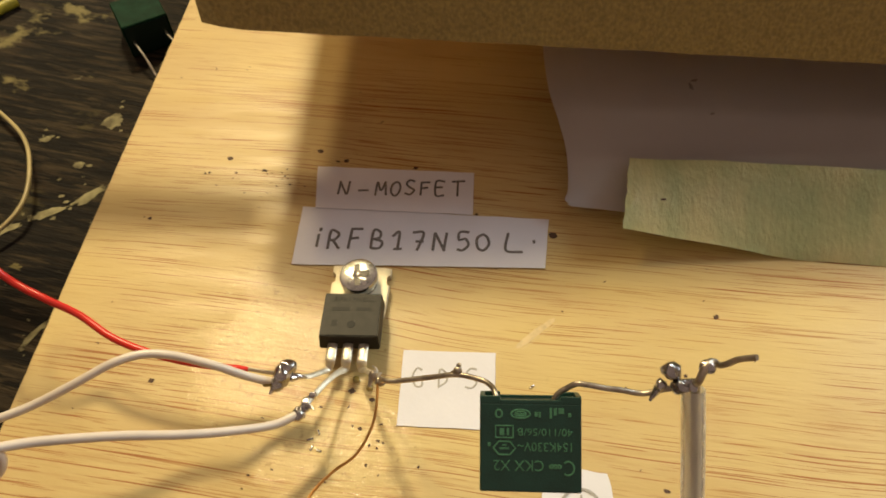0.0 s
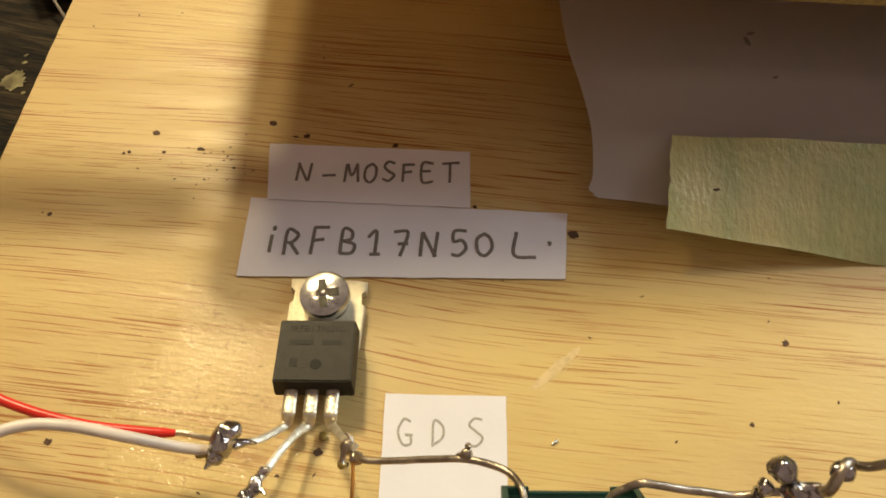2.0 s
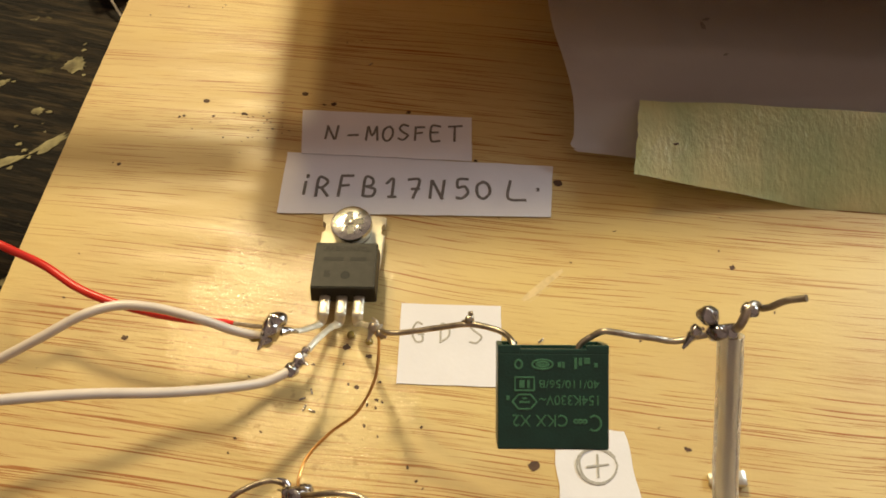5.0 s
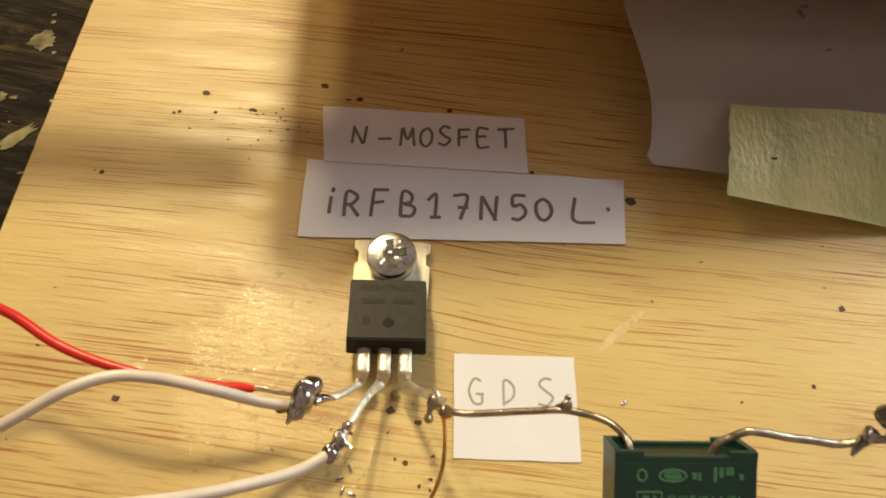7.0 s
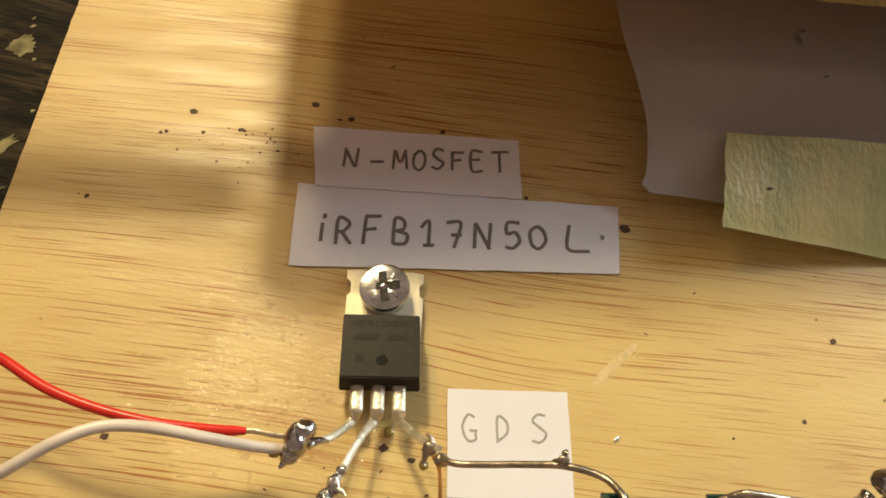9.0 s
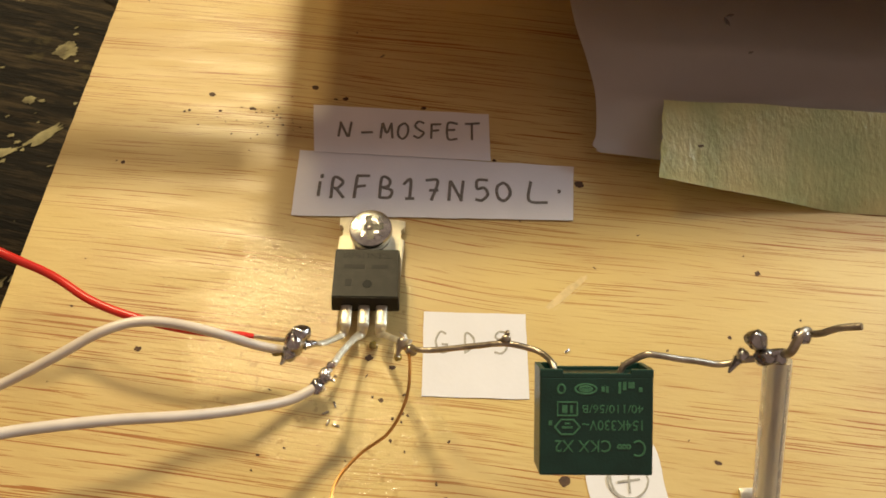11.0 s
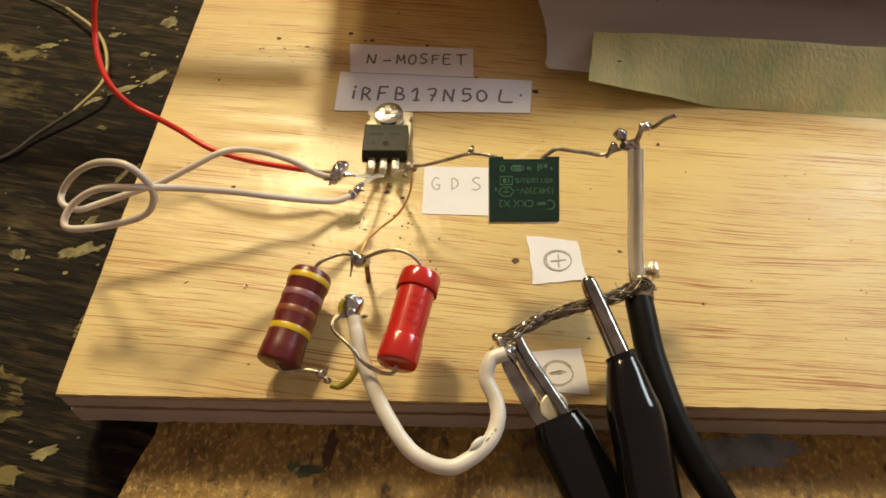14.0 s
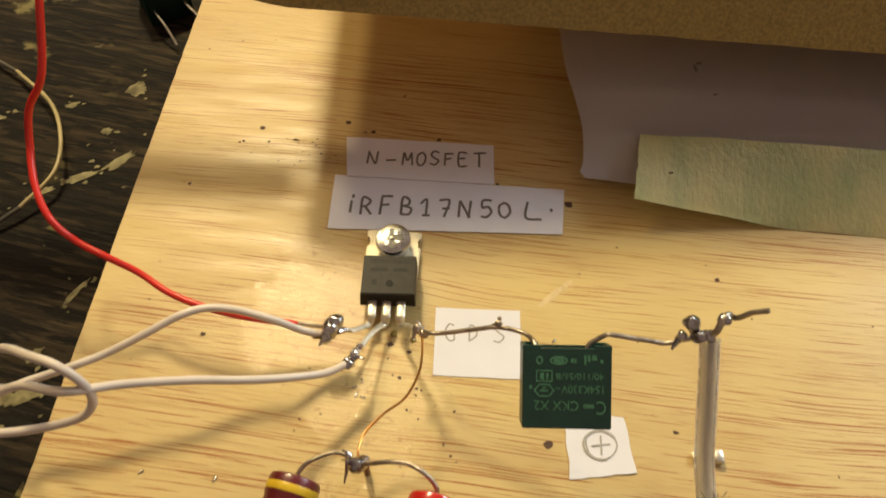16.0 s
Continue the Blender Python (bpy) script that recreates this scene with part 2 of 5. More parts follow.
M_BOUNCE = mat("bounce_card", (0.66, 0.46, 0.24), 0.7, var=0.15, scale=200, bump=0.3, bscale=1200)
M_GREYPAINT = mat("blue_grey_paint", (0.17, 0.185, 0.20), 0.6, var=0.4, scale=250, bump=0.3, bscale=700)
M_GREENPAINT = mat("green_paint", (0.07, 0.10, 0.045), 0.6, var=0.5, scale=350, bump=0.3, bscale=700)
M_CREAMWIRE = mat("aged_cream_pvc", (0.46, 0.39, 0.20), 0.45, var=0.3, scale=120)
M_GREYWIRE = mat("dark_grey_pvc", (0.11, 0.10, 0.08), 0.5, var=0.5, scale=120)
M_DIRT = mat("burnt_speck", (0.085, 0.040, 0.017), 0.7, var=0.4, scale=1500)
M_PAINT = mat("cream_paint", (0.29, 0.265, 0.135), 0.75, scale=300, color2=(0.09, 0.075, 0.03), bump=0.5)
M_FLUX = mat("flux_spot", (0.56, 0.42, 0.16), 0.42, var=0.2, scale=500)
M_AMBER = mat("amber_flux", (0.34, 0.24, 0.05), 0.15, var=0.4, scale=500, coat=0.4)
M_SMUDGE = mat("faint_brown_smudge", (0.30, 0.27, 0.255), 0.7, var=0.3, scale=800)
M_SCORCH = mat("scorched_pvc", (0.30, 0.27, 0.22), 0.6, var=0.6, scale=900)
M_SCRATCH = mat("pale_scratch", (0.63, 0.49, 0.25), 0.34, var=0.25, scale=700)
M_FLOOR = mat("brown_floor", (0.10, 0.07, 0.05), 0.7, var=0.4, scale=6)
M_WALL = mat("painted_wall", (0.45, 0.42, 0.38), 0.85, var=0.12, scale=3)
M_SHADOW_BAR = mat("shadow_bar_enamel", (0.10, 0.10, 0.11), 0.4, var=0.1)

# worn surfaces: colours laid one over another, each through its own stretched noise
def worn(name, base, layers, rough, specular, bump, turn=0.0):
    m = bpy.data.materials.new(name)
    m.use_nodes = True
    nt, L = m.node_tree, m.node_tree.links
    b = nt.nodes["Principled BSDF"]
    tc = nt.nodes.new("ShaderNodeTexCoord")

    def cloud(scale, detail, stretch, p0, p1, seed):
        mp = nt.nodes.new("ShaderNodeMapping")
        mp.inputs["Scale"].default_value = stretch
        mp.inputs["Location"].default_value = (seed, seed * 1.7, 0)
        spin = nt.nodes.new("ShaderNodeMapping")
        spin.inputs["Rotation"].default_value = (0, 0, radians(turn))
        L.new(tc.outputs["Object"], spin.inputs[0])
        L.new(spin.outputs[0], mp.inputs[0])
        n = nt.nodes.new("ShaderNodeTexNoise")
        n.inputs["Scale"].default_value = scale
        n.inputs["Detail"].default_value = detail
        n.inputs["Roughness"].default_value = 0.6
        L.new(mp.outputs[0], n.inputs["Vector"])
        r = nt.nodes.new("ShaderNodeMapRange")
        r.inputs["From Min"].default_value, r.inputs["From Max"].default_value = p0, p1
        L.new(n.outputs[0], r.inputs["Value"])
        return r.outputs[0]

    rgb = nt.nodes.new("ShaderNodeRGB")
    rgb.outputs[0].default_value = (*base, 1)
    col = rgb.outputs[0]
    for k, (scale, detail, stretch, p0, p1, tint) in enumerate(layers):
        x = nt.nodes.new("ShaderNodeMix")
        x.data_type = "RGBA"
        L.new(cloud(scale, detail, stretch, p0, p1, k * 3.7), x.inputs[0])
        L.new(col, x.inputs[6])
        x.inputs[7].default_value = (*tint, 1)
        col = x.outputs[2]
    L.new(col, b.inputs["Base Color"])
    b.inputs["Roughness"].default_value = rough
    b.inputs["Specular IOR Level"].default_value = specular
    bp = nt.nodes.new("ShaderNodeBump")
    bp.inputs["Strength"].default_value, bp.inputs["Distance"].default_value = bump[0], 0.0005
    L.new(cloud(bump[1], 6, bump[2], 0.2, 0.8, 9.1), bp.inputs["Height"])
    L.new(bp.outputs[0], b.inputs["Normal"])
    return m


M_TABLE = worn("worn_dark_table", (0.010, 0.008, 0.006), [
    (45, 6, (0.8, 1.6, 1), 0.45, 0.62, (0.030, 0.021, 0.012)),
    (420, 5, (0.2, 2.2, 1), 0.50, 0.66, (0.052, 0.039, 0.022)),
    (26, 8, (1.1, 1, 1), 0.58, 0.66, (0.10, 0.085, 0.036)),
    (330, 4, (0.22, 1.7, 1), 0.50, 0.55, (0.006, 0.005, 0.004)),
    (60, 8, (0.8, 1.1, 1), 0.64, 0.69, (0.17, 0.145, 0.065)),
    (130, 7, (1, 1, 1), 0.70, 0.74, (0.26, 0.235, 0.14))], 0.7, 0.14, (1.0, 330, (0.22, 1.7, 1)), 13)
M_BARE = worn("worn_olive_patch", (0.17, 0.145, 0.06), [
    (90, 7, (0.6, 1.4, 1), 0.48, 0.58, (0.05, 0.04, 0.02)),
    (330, 4, (0.22, 1.7, 1), 0.52, 0.58, (0.010, 0.008, 0.006))], 0.7, 0.14, (1.0, 330, (0.22, 1.7, 1)), 13)
M_PLANK = worn("old_plank", (0.30, 0.185, 0.042), [
    (60, 7, (1, 0.8, 1), 0.45, 0.66, (0.15, 0.085, 0.022)),
    (900, 5, (1, 0.7, 1), 0.52, 0.62, (0.45, 0.31, 0.09)),
    (520, 6, (1, 0.5, 1), 0.55, 0.68, (0.075, 0.04, 0.014)),
    (38, 9, (1, 0.6, 1), 0.56, 0.68, (0.03, 0.022, 0.014)),
    (90, 7, (1, 1, 1), 0.66, 0.70, (0.13, 0.15, 0.07))], 0.36, 0.5, (1.0, 650, (1, 0.7, 1)))

# clear tubing
M_CLEAR = bpy.data.materials.new("clear_tubing")
M_CLEAR.use_nodes = True
_b = M_CLEAR.node_tree.nodes["Principled BSDF"]
_b.inputs["Base Color"].default_value = (0.86, 0.84, 0.78, 1)
_b.inputs["Roughness"].default_value = 0.28
_b.inputs["Transmission Weight"].default_value = 0.72
_b.inputs["IOR"].default_value = 1.3


# ---- building helpers: coordinates in centimetres, objects in metres ----
def link(name, bm, material, smooth=True):
    me = bpy.data.meshes.new(name)
    bmesh.ops.recalc_face_normals(bm, faces=bm.faces)
    bm.to_mesh(me)
    bm.free()
    me.materials.append(material)
    if smooth:
        me.polygons.foreach_set("use_smooth", [True] * len(me.polygons))
        me.set_sharp_from_angle(angle=radians(38))
    return new(name, me)


def thing(name, base, label, category, group="", kind=""):
    ob = new(name)
    ob.empty_display_size = 0.005
    ob.location = Vector(base) * CM
    return tagged(ob, label, category, group, kind)


def origin_of(ob):
    v = Vector((0, 0, 0))
    while ob is not None:
        v += ob.location
        ob = ob.parent
    return v


def part(name, bm, material, parent, label="", smooth=True):
    bmesh.ops.scale(bm, vec=(CM, CM, CM), verts=bm.verts)
    if parent is not None:
        bmesh.ops.translate(bm, vec=-origin_of(parent), verts=bm.verts)
    ob = link(name, bm, material, smooth)
    if parent is not None:
        ob.parent = parent
    if label:
        tagged(ob, label)
    return ob


def solo(name, bm, material, label, category, group="", kind="", smooth=True):
    """A thing that is one mesh, its origin at the middle of its base."""
    vs = [v.co.copy() for v in bm.verts]
    base = Vector((sum(v.x for v in vs) / len(vs), sum(v.y for v in vs) / len(vs), min(v.z for v in vs)))
    bmesh.ops.translate(bm, vec=-base, verts=bm.verts)
    bmesh.ops.scale(bm, vec=(CM, CM, CM), verts=bm.verts)
    ob = link(name, bm, material, smooth)
    ob.location = base * CM
    return tagged(ob, label, category, group, kind)


def spline(pts, n=8):
    """Catmull-Rom through the points."""
    p = [Vector(q) for q in pts]
    p = [2 * p[0] - p[1]] + p + [2 * p[-1] - p[-2]]
    out = []
    for a, b, c, d in zip(p, p[1:], p[2:], p[3:]):
        for i in range(n):
            t = i / n
            out.append(0.5 * ((2 * b) + (c - a) * t + (2 * a - 5 * b + 4 * c - d) * t * t + (3 * b - a - 3 * c + d) * t ** 3))
    return out + [p[-2]]


def sweep(bm, path, radius, sides=10, flat=1.0, caps=True, up=(0, 0, 1)):
    """Tube along a path; radius a number or a function of 0..1."""
    path = [Vector(q) for q in path]
    n = len(path)
    rings = []
    u = None
    for i, p in enumerate(path):
        d = (path[min(i + 1, n - 1)] - path[max(i - 1, 0)]).normalized()
        if u is None:
            w = Vector(up)
            if abs(d.dot(w)) > 0.95:
                w = Vector((1, 0, 0))
            u = (w - d * w.dot(d)).normalized()
        else:
            u = (u - d * u.dot(d)).normalized()
        s = d.cross(u)
        r = radius(i / (n - 1)) if callable(radius) else radius
        rings.append([bm.verts.new(p + (u * math.cos(a) * flat + s * math.sin(a)) * r) for a in (2 * math.pi * k / sides for k in range(sides))])
    for a, b in zip(rings, rings[1:]):
        for k in range(sides):
            bm.faces.new((a[k], a[(k + 1) % sides], b[(k + 1) % sides], b[k]))
    if caps:
        bm.faces.new(rings[0][::-1])
        bm.faces.new(rings[-1])
    return bm


def wire(pts, radius, sides=10, n=8, jitter=0.0, seed=0.0, flat=1.0):
    path = spline(pts, n)
    if jitter:
        path = [q + noise.noise_vector(q * 3.0 + Vector((seed, 0, 0))) * jitter for q in path]
    return sweep(bmesh.new(), path, radius, sides, flat)


def turned(a, b, profile, sides=40, dent=0.0):
    """A lathe form from a to b; profile of (place along 0..1, radius)."""
    a, b = Vector(a), Vector(b)
    d = (b - a)
    bm = bmesh.new()
    ax = d.normalized()
    u = ax.orthogonal().normalized()
    s = ax.cross(u)
    rings = []
    for f, r in profile:
        c = a + d * f
        rings.append([bm.verts.new(c + (u * math.cos(t) + s * math.sin(t)) * r * (1 + dent * noise.noise(c * 4 + Vector((math.cos(t), math.sin(t), 0)) * 2)))
                      for t in (2 * math.pi * k / sides for k in range(sides))])
    for p, q in zip(rings, rings[1:]):
        for k in range(sides):
            bm.faces.new((p[k], p[(k + 1) % sides], q[(k + 1) % sides], q[k]))
    bm.faces.new(rings[0][::-1])
    bm.faces.new(rings[-1])
    return bm


def blob(bm, c, r, seed, rough=0.35, stretch=(1, 1, 1), freq=1.3):
    res = bmesh.ops.create_icosphere(bm, subdivisions=3, radius=1.0)
    for v in res["verts"]:
        k = 1 + rough * noise.noise(v.co * freq + Vector((seed, seed * 1.7, 0))) + rough * 0.5 * noise.noise(v.co * freq * 2.4 + Vector((seed, 3, 0)))
        v.co = Vector((v.co.x * stretch[0], v.co.y * stretch[1], v.co.z * stretch[2])) * k * r + Vector(c)
    return bm


def box(bm, lo, hi, bevel=0.0, m=None, segs=2):
    res = bmesh.ops.create_cube(bm, size=1.0)
    vs = res["verts"]
    lo, hi = Vector(lo), Vector(hi)
    for v in vs:
        v.co = Vector(((lo[i] + hi[i]) / 2 + v.co[i] * (hi[i] - lo[i]) for i in range(3)))
    if bevel:
        es = list({e for v in vs for e in v.link_edges})
        out = bmesh.ops.bevel(bm, geom=es, offset=bevel, segments=segs, affect="EDGES", profile=0.5)
        vs = list({v for f in out["faces"] for v in f.verts} | {v for v in vs if v.is_valid})
    if m is not None:
        bmesh.ops.transform(bm, matrix=m, verts=vs)
    return bm


def prism(outline, z0, z1, bevel=0.0):
    """An outline of (x, y) raised from z0 to z1."""
    bm = bmesh.new()
    lo = [bm.verts.new((x, y, z0)) for x, y in outline]
    hi = [bm.verts.new((x, y, z1)) for x, y in outline]
    n = len(outline)
    bm.faces.new(lo[::-1])
    top = bm.faces.new(hi)
    for k in range(n):
        bm.faces.new((lo[k], lo[(k + 1) % n], hi[(k + 1) % n], hi[k]))
    if bevel:
        bmesh.ops.bevel(bm, geom=list(top.edges), offset=bevel, segments=2, affect="EDGES", profile=0.5)
    return bm


def patch(corners, lift, thick=0.012, nu=24, nv=8, rag=0.012, seed=1.0):
    """A scrap of paper between four corners (front left, front right, back right, back left); lift(u, v) is its height."""
    bm = bmesh.new()
    a, b, c, d = (Vector((*q, 0)) for q in corners)

    def at(u, v, z):
        p = (a * (1 - u) + b * u) * (1 - v) + (d * (1 - u) + c * u) * v
        edge = 1 if min(u, v, 1 - u, 1 - v) < 1e-6 else 0
        p += noise.noise_vector(p * 2.7 + Vector((seed, 0, 0))) * rag * (1.0 if edge else 0.3)
        p.z = z + lift(u, v)
        return p
    top = [[bm.verts.new(at(i / nu, j / nv, thick)) for i in range(nu + 1)] for j in range(nv + 1)]
    bot = [[bm.verts.new(at(i / nu, j / nv, 0)) for i in range(nu + 1)] for j in range(nv + 1)]
    for j in range(nv):
        for i in range(nu):
            bm.faces.new((top[j][i], top[j][i + 1], top[j + 1][i + 1], top[j + 1][i]))
            bm.faces.new((bot[j][i], bot[j + 1][i], bot[j + 1][i + 1], bot[j][i + 1]))
    ring_t = top[0] + [r[-1] for r in top[1:]] + top[-1][-2::-1] + [r[0] for r in top[-2:0:-1]]
    ring_b = bot[0] + [r[-1] for r in bot[1:]] + bot[-1][-2::-1] + [r[0] for r in bot[-2:0:-1]]
    for k in range(len(ring_t)):
        bm.faces.new((ring_t[k], ring_b[k], ring_b[(k + 1) % len(ring_t)], ring_t[(k + 1) % len(ring_t)]))
    return bm


# hand-drawn capitals: strokes on a cell one wide and one high
GLYPHS = {
    "N": [[(0, 0), (0.08, 1)], [(0.08, 1), (0.75, 0.0)], [(0.75, 0), (0.9, 1.02)]],
    "M": [[(0, 0), (0.12, 1)], [(0.12, 1), (0.45, 0.35), (0.8, 1.0)], [(0.8, 1), (0.92, 0)]],
    "O": [[(0.5, 1), (0.12, 0.75), (0.1, 0.25), (0.45, 0), (0.8, 0.3), (0.8, 0.75), (0.5, 1)]],
    "S": [[(0.85, 0.95), (0.4, 1), (0.15, 0.75), (0.45, 0.52), (0.8, 0.3), (0.5, 0.02), (0.05, 0.08)]],
    "F": [[(0.15, 0), (0.2, 1)], [(0.2, 1), (0.95, 1.02)], [(0.18, 0.52), (0.75, 0.55)]],
    "E": [[(0.9, 0), (0.15, 0), (0.2, 1), (0.9, 1)], [(0.18, 0.52), (0.75, 0.54)]],
    "T": [[(0, 1), (1.1, 1.06)], [(0.5, 1.02), (0.45, 0)]],
    "i": [[(0.3, 0), (0.35, 0.75)], [(0.33, 1.0), (0.4, 1.08), (0.42, 0.98), (0.34, 0.97)]],
    "R": [[(0.1, 0), (0.15, 1), (0.6, 0.98), (0.75, 0.75), (0.5, 0.52), (0.2, 0.48)], [(0.35, 0.5), (0.85, 0)]],
    "B": [[(0.1, 0), (0.15, 1), (0.6, 0.95), (0.65, 0.65), (0.2, 0.52)], [(0.25, 0.52), (0.8, 0.38), (0.7, 0.05), (0.1, 0.02)]],
    "1": [[(0.1, 0.7), (0.5, 1), (0.5, 0)], [(0.2, 0), (0.8, 0.02)]],
    "7": [[(0.05, 1), (0.85, 0.98), (0.45, 0)], [(0.3, 0.5), (0.85, 0.52)]],
    "5": [[(0.85, 1), (0.25, 0.98), (0.2, 0.58), (0.6, 0.6), (0.8, 0.3), (0.5, 0.0), (0.1, 0.08)]],
    "0": [[(0.5, 0.9), (0.15, 0.65), (0.15, 0.2), (0.5, 0.0), (0.85, 0.3), (0.8, 0.7), (0.5, 0.9)]],
    "L": [[(0.25, 1), (0.08, 0.1), (1.2, 0.0)]],
    "G": [[(0.75, 0.9), (0.35, 1.0), (0.1, 0.55), (0.3, 0.05), (0.75, 0.1), (0.78, 0.42)], [(0.45, 0.42), (0.95, 0.42)]],
    "D": [[(0.15, 0), (0.2, 1), (0.75, 0.8), (0.8, 0.3), (0.15, 0)]],
    "_": [[(0.1, 0.32), (1.0, 0.36)]],
    ".": [[(0.3, 0.5), (0.38, 0.55), (0.4, 0.46), (0.3, 0.47)]],
}


def pen(strokes, width, z, lift=None):
    """Pencil strokes as thin raised lines at height z."""
    bm = bmesh.new()
    for s in strokes:
        path = [Vector((x, y, z + (lift(x, y) if lift else 0))) for x, y in s]
        if len(path) > 2:
            path = spline(path, 5)
        sweep(bm, path, width, 6, flat=0.3)
    return bm


def hand_letters(text, xs, base, height, width, seed, z, material, parent):
    """A hand-written word, each letter a part; xs: the middles of its letters."""
    rnd = random.Random(seed)
    for ch, cx in zip(text, xs):
        h = height * rnd.uniform(0.94, 1.06)
        w = h * 0.66
        y = base + rnd.uniform(-0.02, 0.02)
        strokes = [[(cx + (gx - 0.5) * w + rnd.uniform(-0.01, 0.01), y + gy * h + rnd.uniform(-0.01, 0.01)) for gx, gy in s] for s in GLYPHS[ch]]
        part("letter", pen(strokes, width, z), material, parent)


def lettering(text, size, m, parent, name, material, width=None):
    """Printed text as a thin mesh in the plane of m."""
    cu = bpy.data.curves.new(name, "FONT")
    cu.body, cu.size, cu.extrude, cu.align_x = text, size, 0.004, "CENTER"
    tmp = new(name, cu)
    bpy.context.view_layer.update()
    me = bpy.data.meshes.new_from_object(tmp.evaluated_get(bpy.context.evaluated_depsgraph_get()))
    bpy.data.objects.remove(tmp)
    bm = bmesh.new()
    bm.from_mesh(me)
    bpy.data.meshes.remove(me)
    if width:
        xs = [v.co.x for v in bm.verts]
        k = width / (max(xs) - min(xs))
        bmesh.ops.scale(bm, vec=(k, 1, 1), verts=bm.verts)
    bmesh.ops.transform(bm, matrix=m, verts=bm.verts)
    return part(name, bm, material, parent, smooth=False)


# ---- table, plank, board ----
floor_ob = solo("floor", box(bmesh.new(), (-260, -220, -86), (260, 260, -80), 0), M_FLOOR, "plain brown workshop floor", "floor", kind="structure", smooth=False)
solo("wall_north", box(bmesh.new(), (-260, 255, -80), (260, 265, 170), 0), M_WALL, "plain painted workshop wall", "wall", kind="structure", smooth=False)
solo("wall_west", box(bmesh.new(), (-265, -220, -80), (-255, 255, 170), 0), M_WALL, "plain painted workshop wall", "wall", kind="structure", smooth=False)
TABLE_Z, THICK = -1.67, 1.22
bm = box(bmesh.new(), (-60, -40, TABLE_Z - 2.5), (60, 60, TABLE_Z), 0.1)
table = solo("table", bm, M_TABLE, "dark painted wooden bench top, worn and scuffed", "table", kind="structure", smooth=False)
for x in (-55, 55):
    for y in (-36, 56):
        part("leg", box(bmesh.new(), (x - 3, y - 3, -80), (x + 3, y + 3, TABLE_Z - 2.5), 0.2), M_PLANK, table)


def splash(cx, cy, rx, ry, turn, seed, z, rag=1.0):
    """A ragged flat fleck."""
    out = []
    for k in range(36):
        a = 2 * math.pi * k / 36
        c, d = math.cos(a), math.sin(a)
        r = 0.9 + 0.55 * rag * noise.noise(Vector((c * 1.3, d * 1.3, seed))) + 0.3 * rag * noise.noise(Vector((c * 3.5, d * 3.5, seed + 9))) + 0.2 * rag * noise.noise(Vector((c * 9, d * 9, seed)))
        x, y = c * rx * r, d * ry * r
        out.append((cx + x * math.cos(turn) - y * math.sin(turn), cy + x * math.sin(turn) + y * math.cos(turn)))
    return prism(out, z, z + 0.012)


fleck_rnd = random.Random(21)
for k, (x, y, rx, ry, turn) in enumerate([(-8.48, 14.62, 0.34, 0.27, 0.4), (-8.88, 13.15, 0.17, 0.12, 0), (-8.35, 12.22, 0.62, 0.17, 0.75), (-9.1, 11.72, 0.55, 0.13, 0.5),
                                          (-9.9, 11.2, 0.5, 0.1, 0.6), (-8.75, 6.2, 0.62, 0.28, 0.45), (-10.1, 6.1, 0.22, 0.2, 0), (-10.0, 14.0, 0.2, 0.1, 0.3), (-8.3, 8.6, 0.5, 0.07, 1.1), (-10.6, 4.4, 0.2, 0.5, 0.2), (-8.7, 7.1, 0.25, 0.12, 0.9), (-7.9, 1.4, 0.42, 0.12, 0.35), (-11.74, 13.5, 0.3, 0.15, 0.2)]):
    part("paint_fleck", splash(x, y, rx * 0.85, ry * 0.85, turn, k * 3.3, TABLE_Z + 0.004), M_PAINT, table, "cream paint fleck")
    for n in range(5):
        u, v = fleck_rnd.gauss(0, 0.9) * rx, fleck_rnd.gauss(0, 1.3) * ry
        u, v = u * math.cos(turn) - v * math.sin(turn), u * math.sin(turn) + v * math.cos(turn)
        r = fleck_rnd.uniform(0.02, 0.08)
        part("paint_fleck", splash(x + u, y + v, r, r * 0.7, turn, k * 3.3 + n + 90, TABLE_Z + 0.005 + 0.001 * n), M_PAINT, table)
for k, (x, y, rx, ry, turn) in enumerate([(-9.35, 2.75, 0.6, 0.42, -0.5), (-9.0, 2.2, 0.3, 0.2, 0.3), (-8.6, 0.9, 0.35, 0.2, 0.2), (-7.4, 2.6, 0.12, 0.3, -0.3), (-8.0, 4.3, 0.2, 0.45, -0.4), (-9.3, 10.16, 0.16, 0.13, 0)]):
    part("bare_patch", splash(x, y, rx, ry, turn, k * 4.1 + 33, TABLE_Z + 0.002, 1.2), M_BARE, table, "olive patch worn through the paint")
for k in range(30):
    x, y, r = fleck_rnd.uniform(-13.5, -7.4), fleck_rnd.uniform(-2, 16), fleck_rnd.uniform(0.015, 0.06)
    part("paint_fleck", splash(x, y, r, r * fleck_rnd.uniform(0.4, 0.8), fleck_rnd.uniform(0, 3), k + 300.5, TABLE_Z + 0.004), M_PAINT, table)

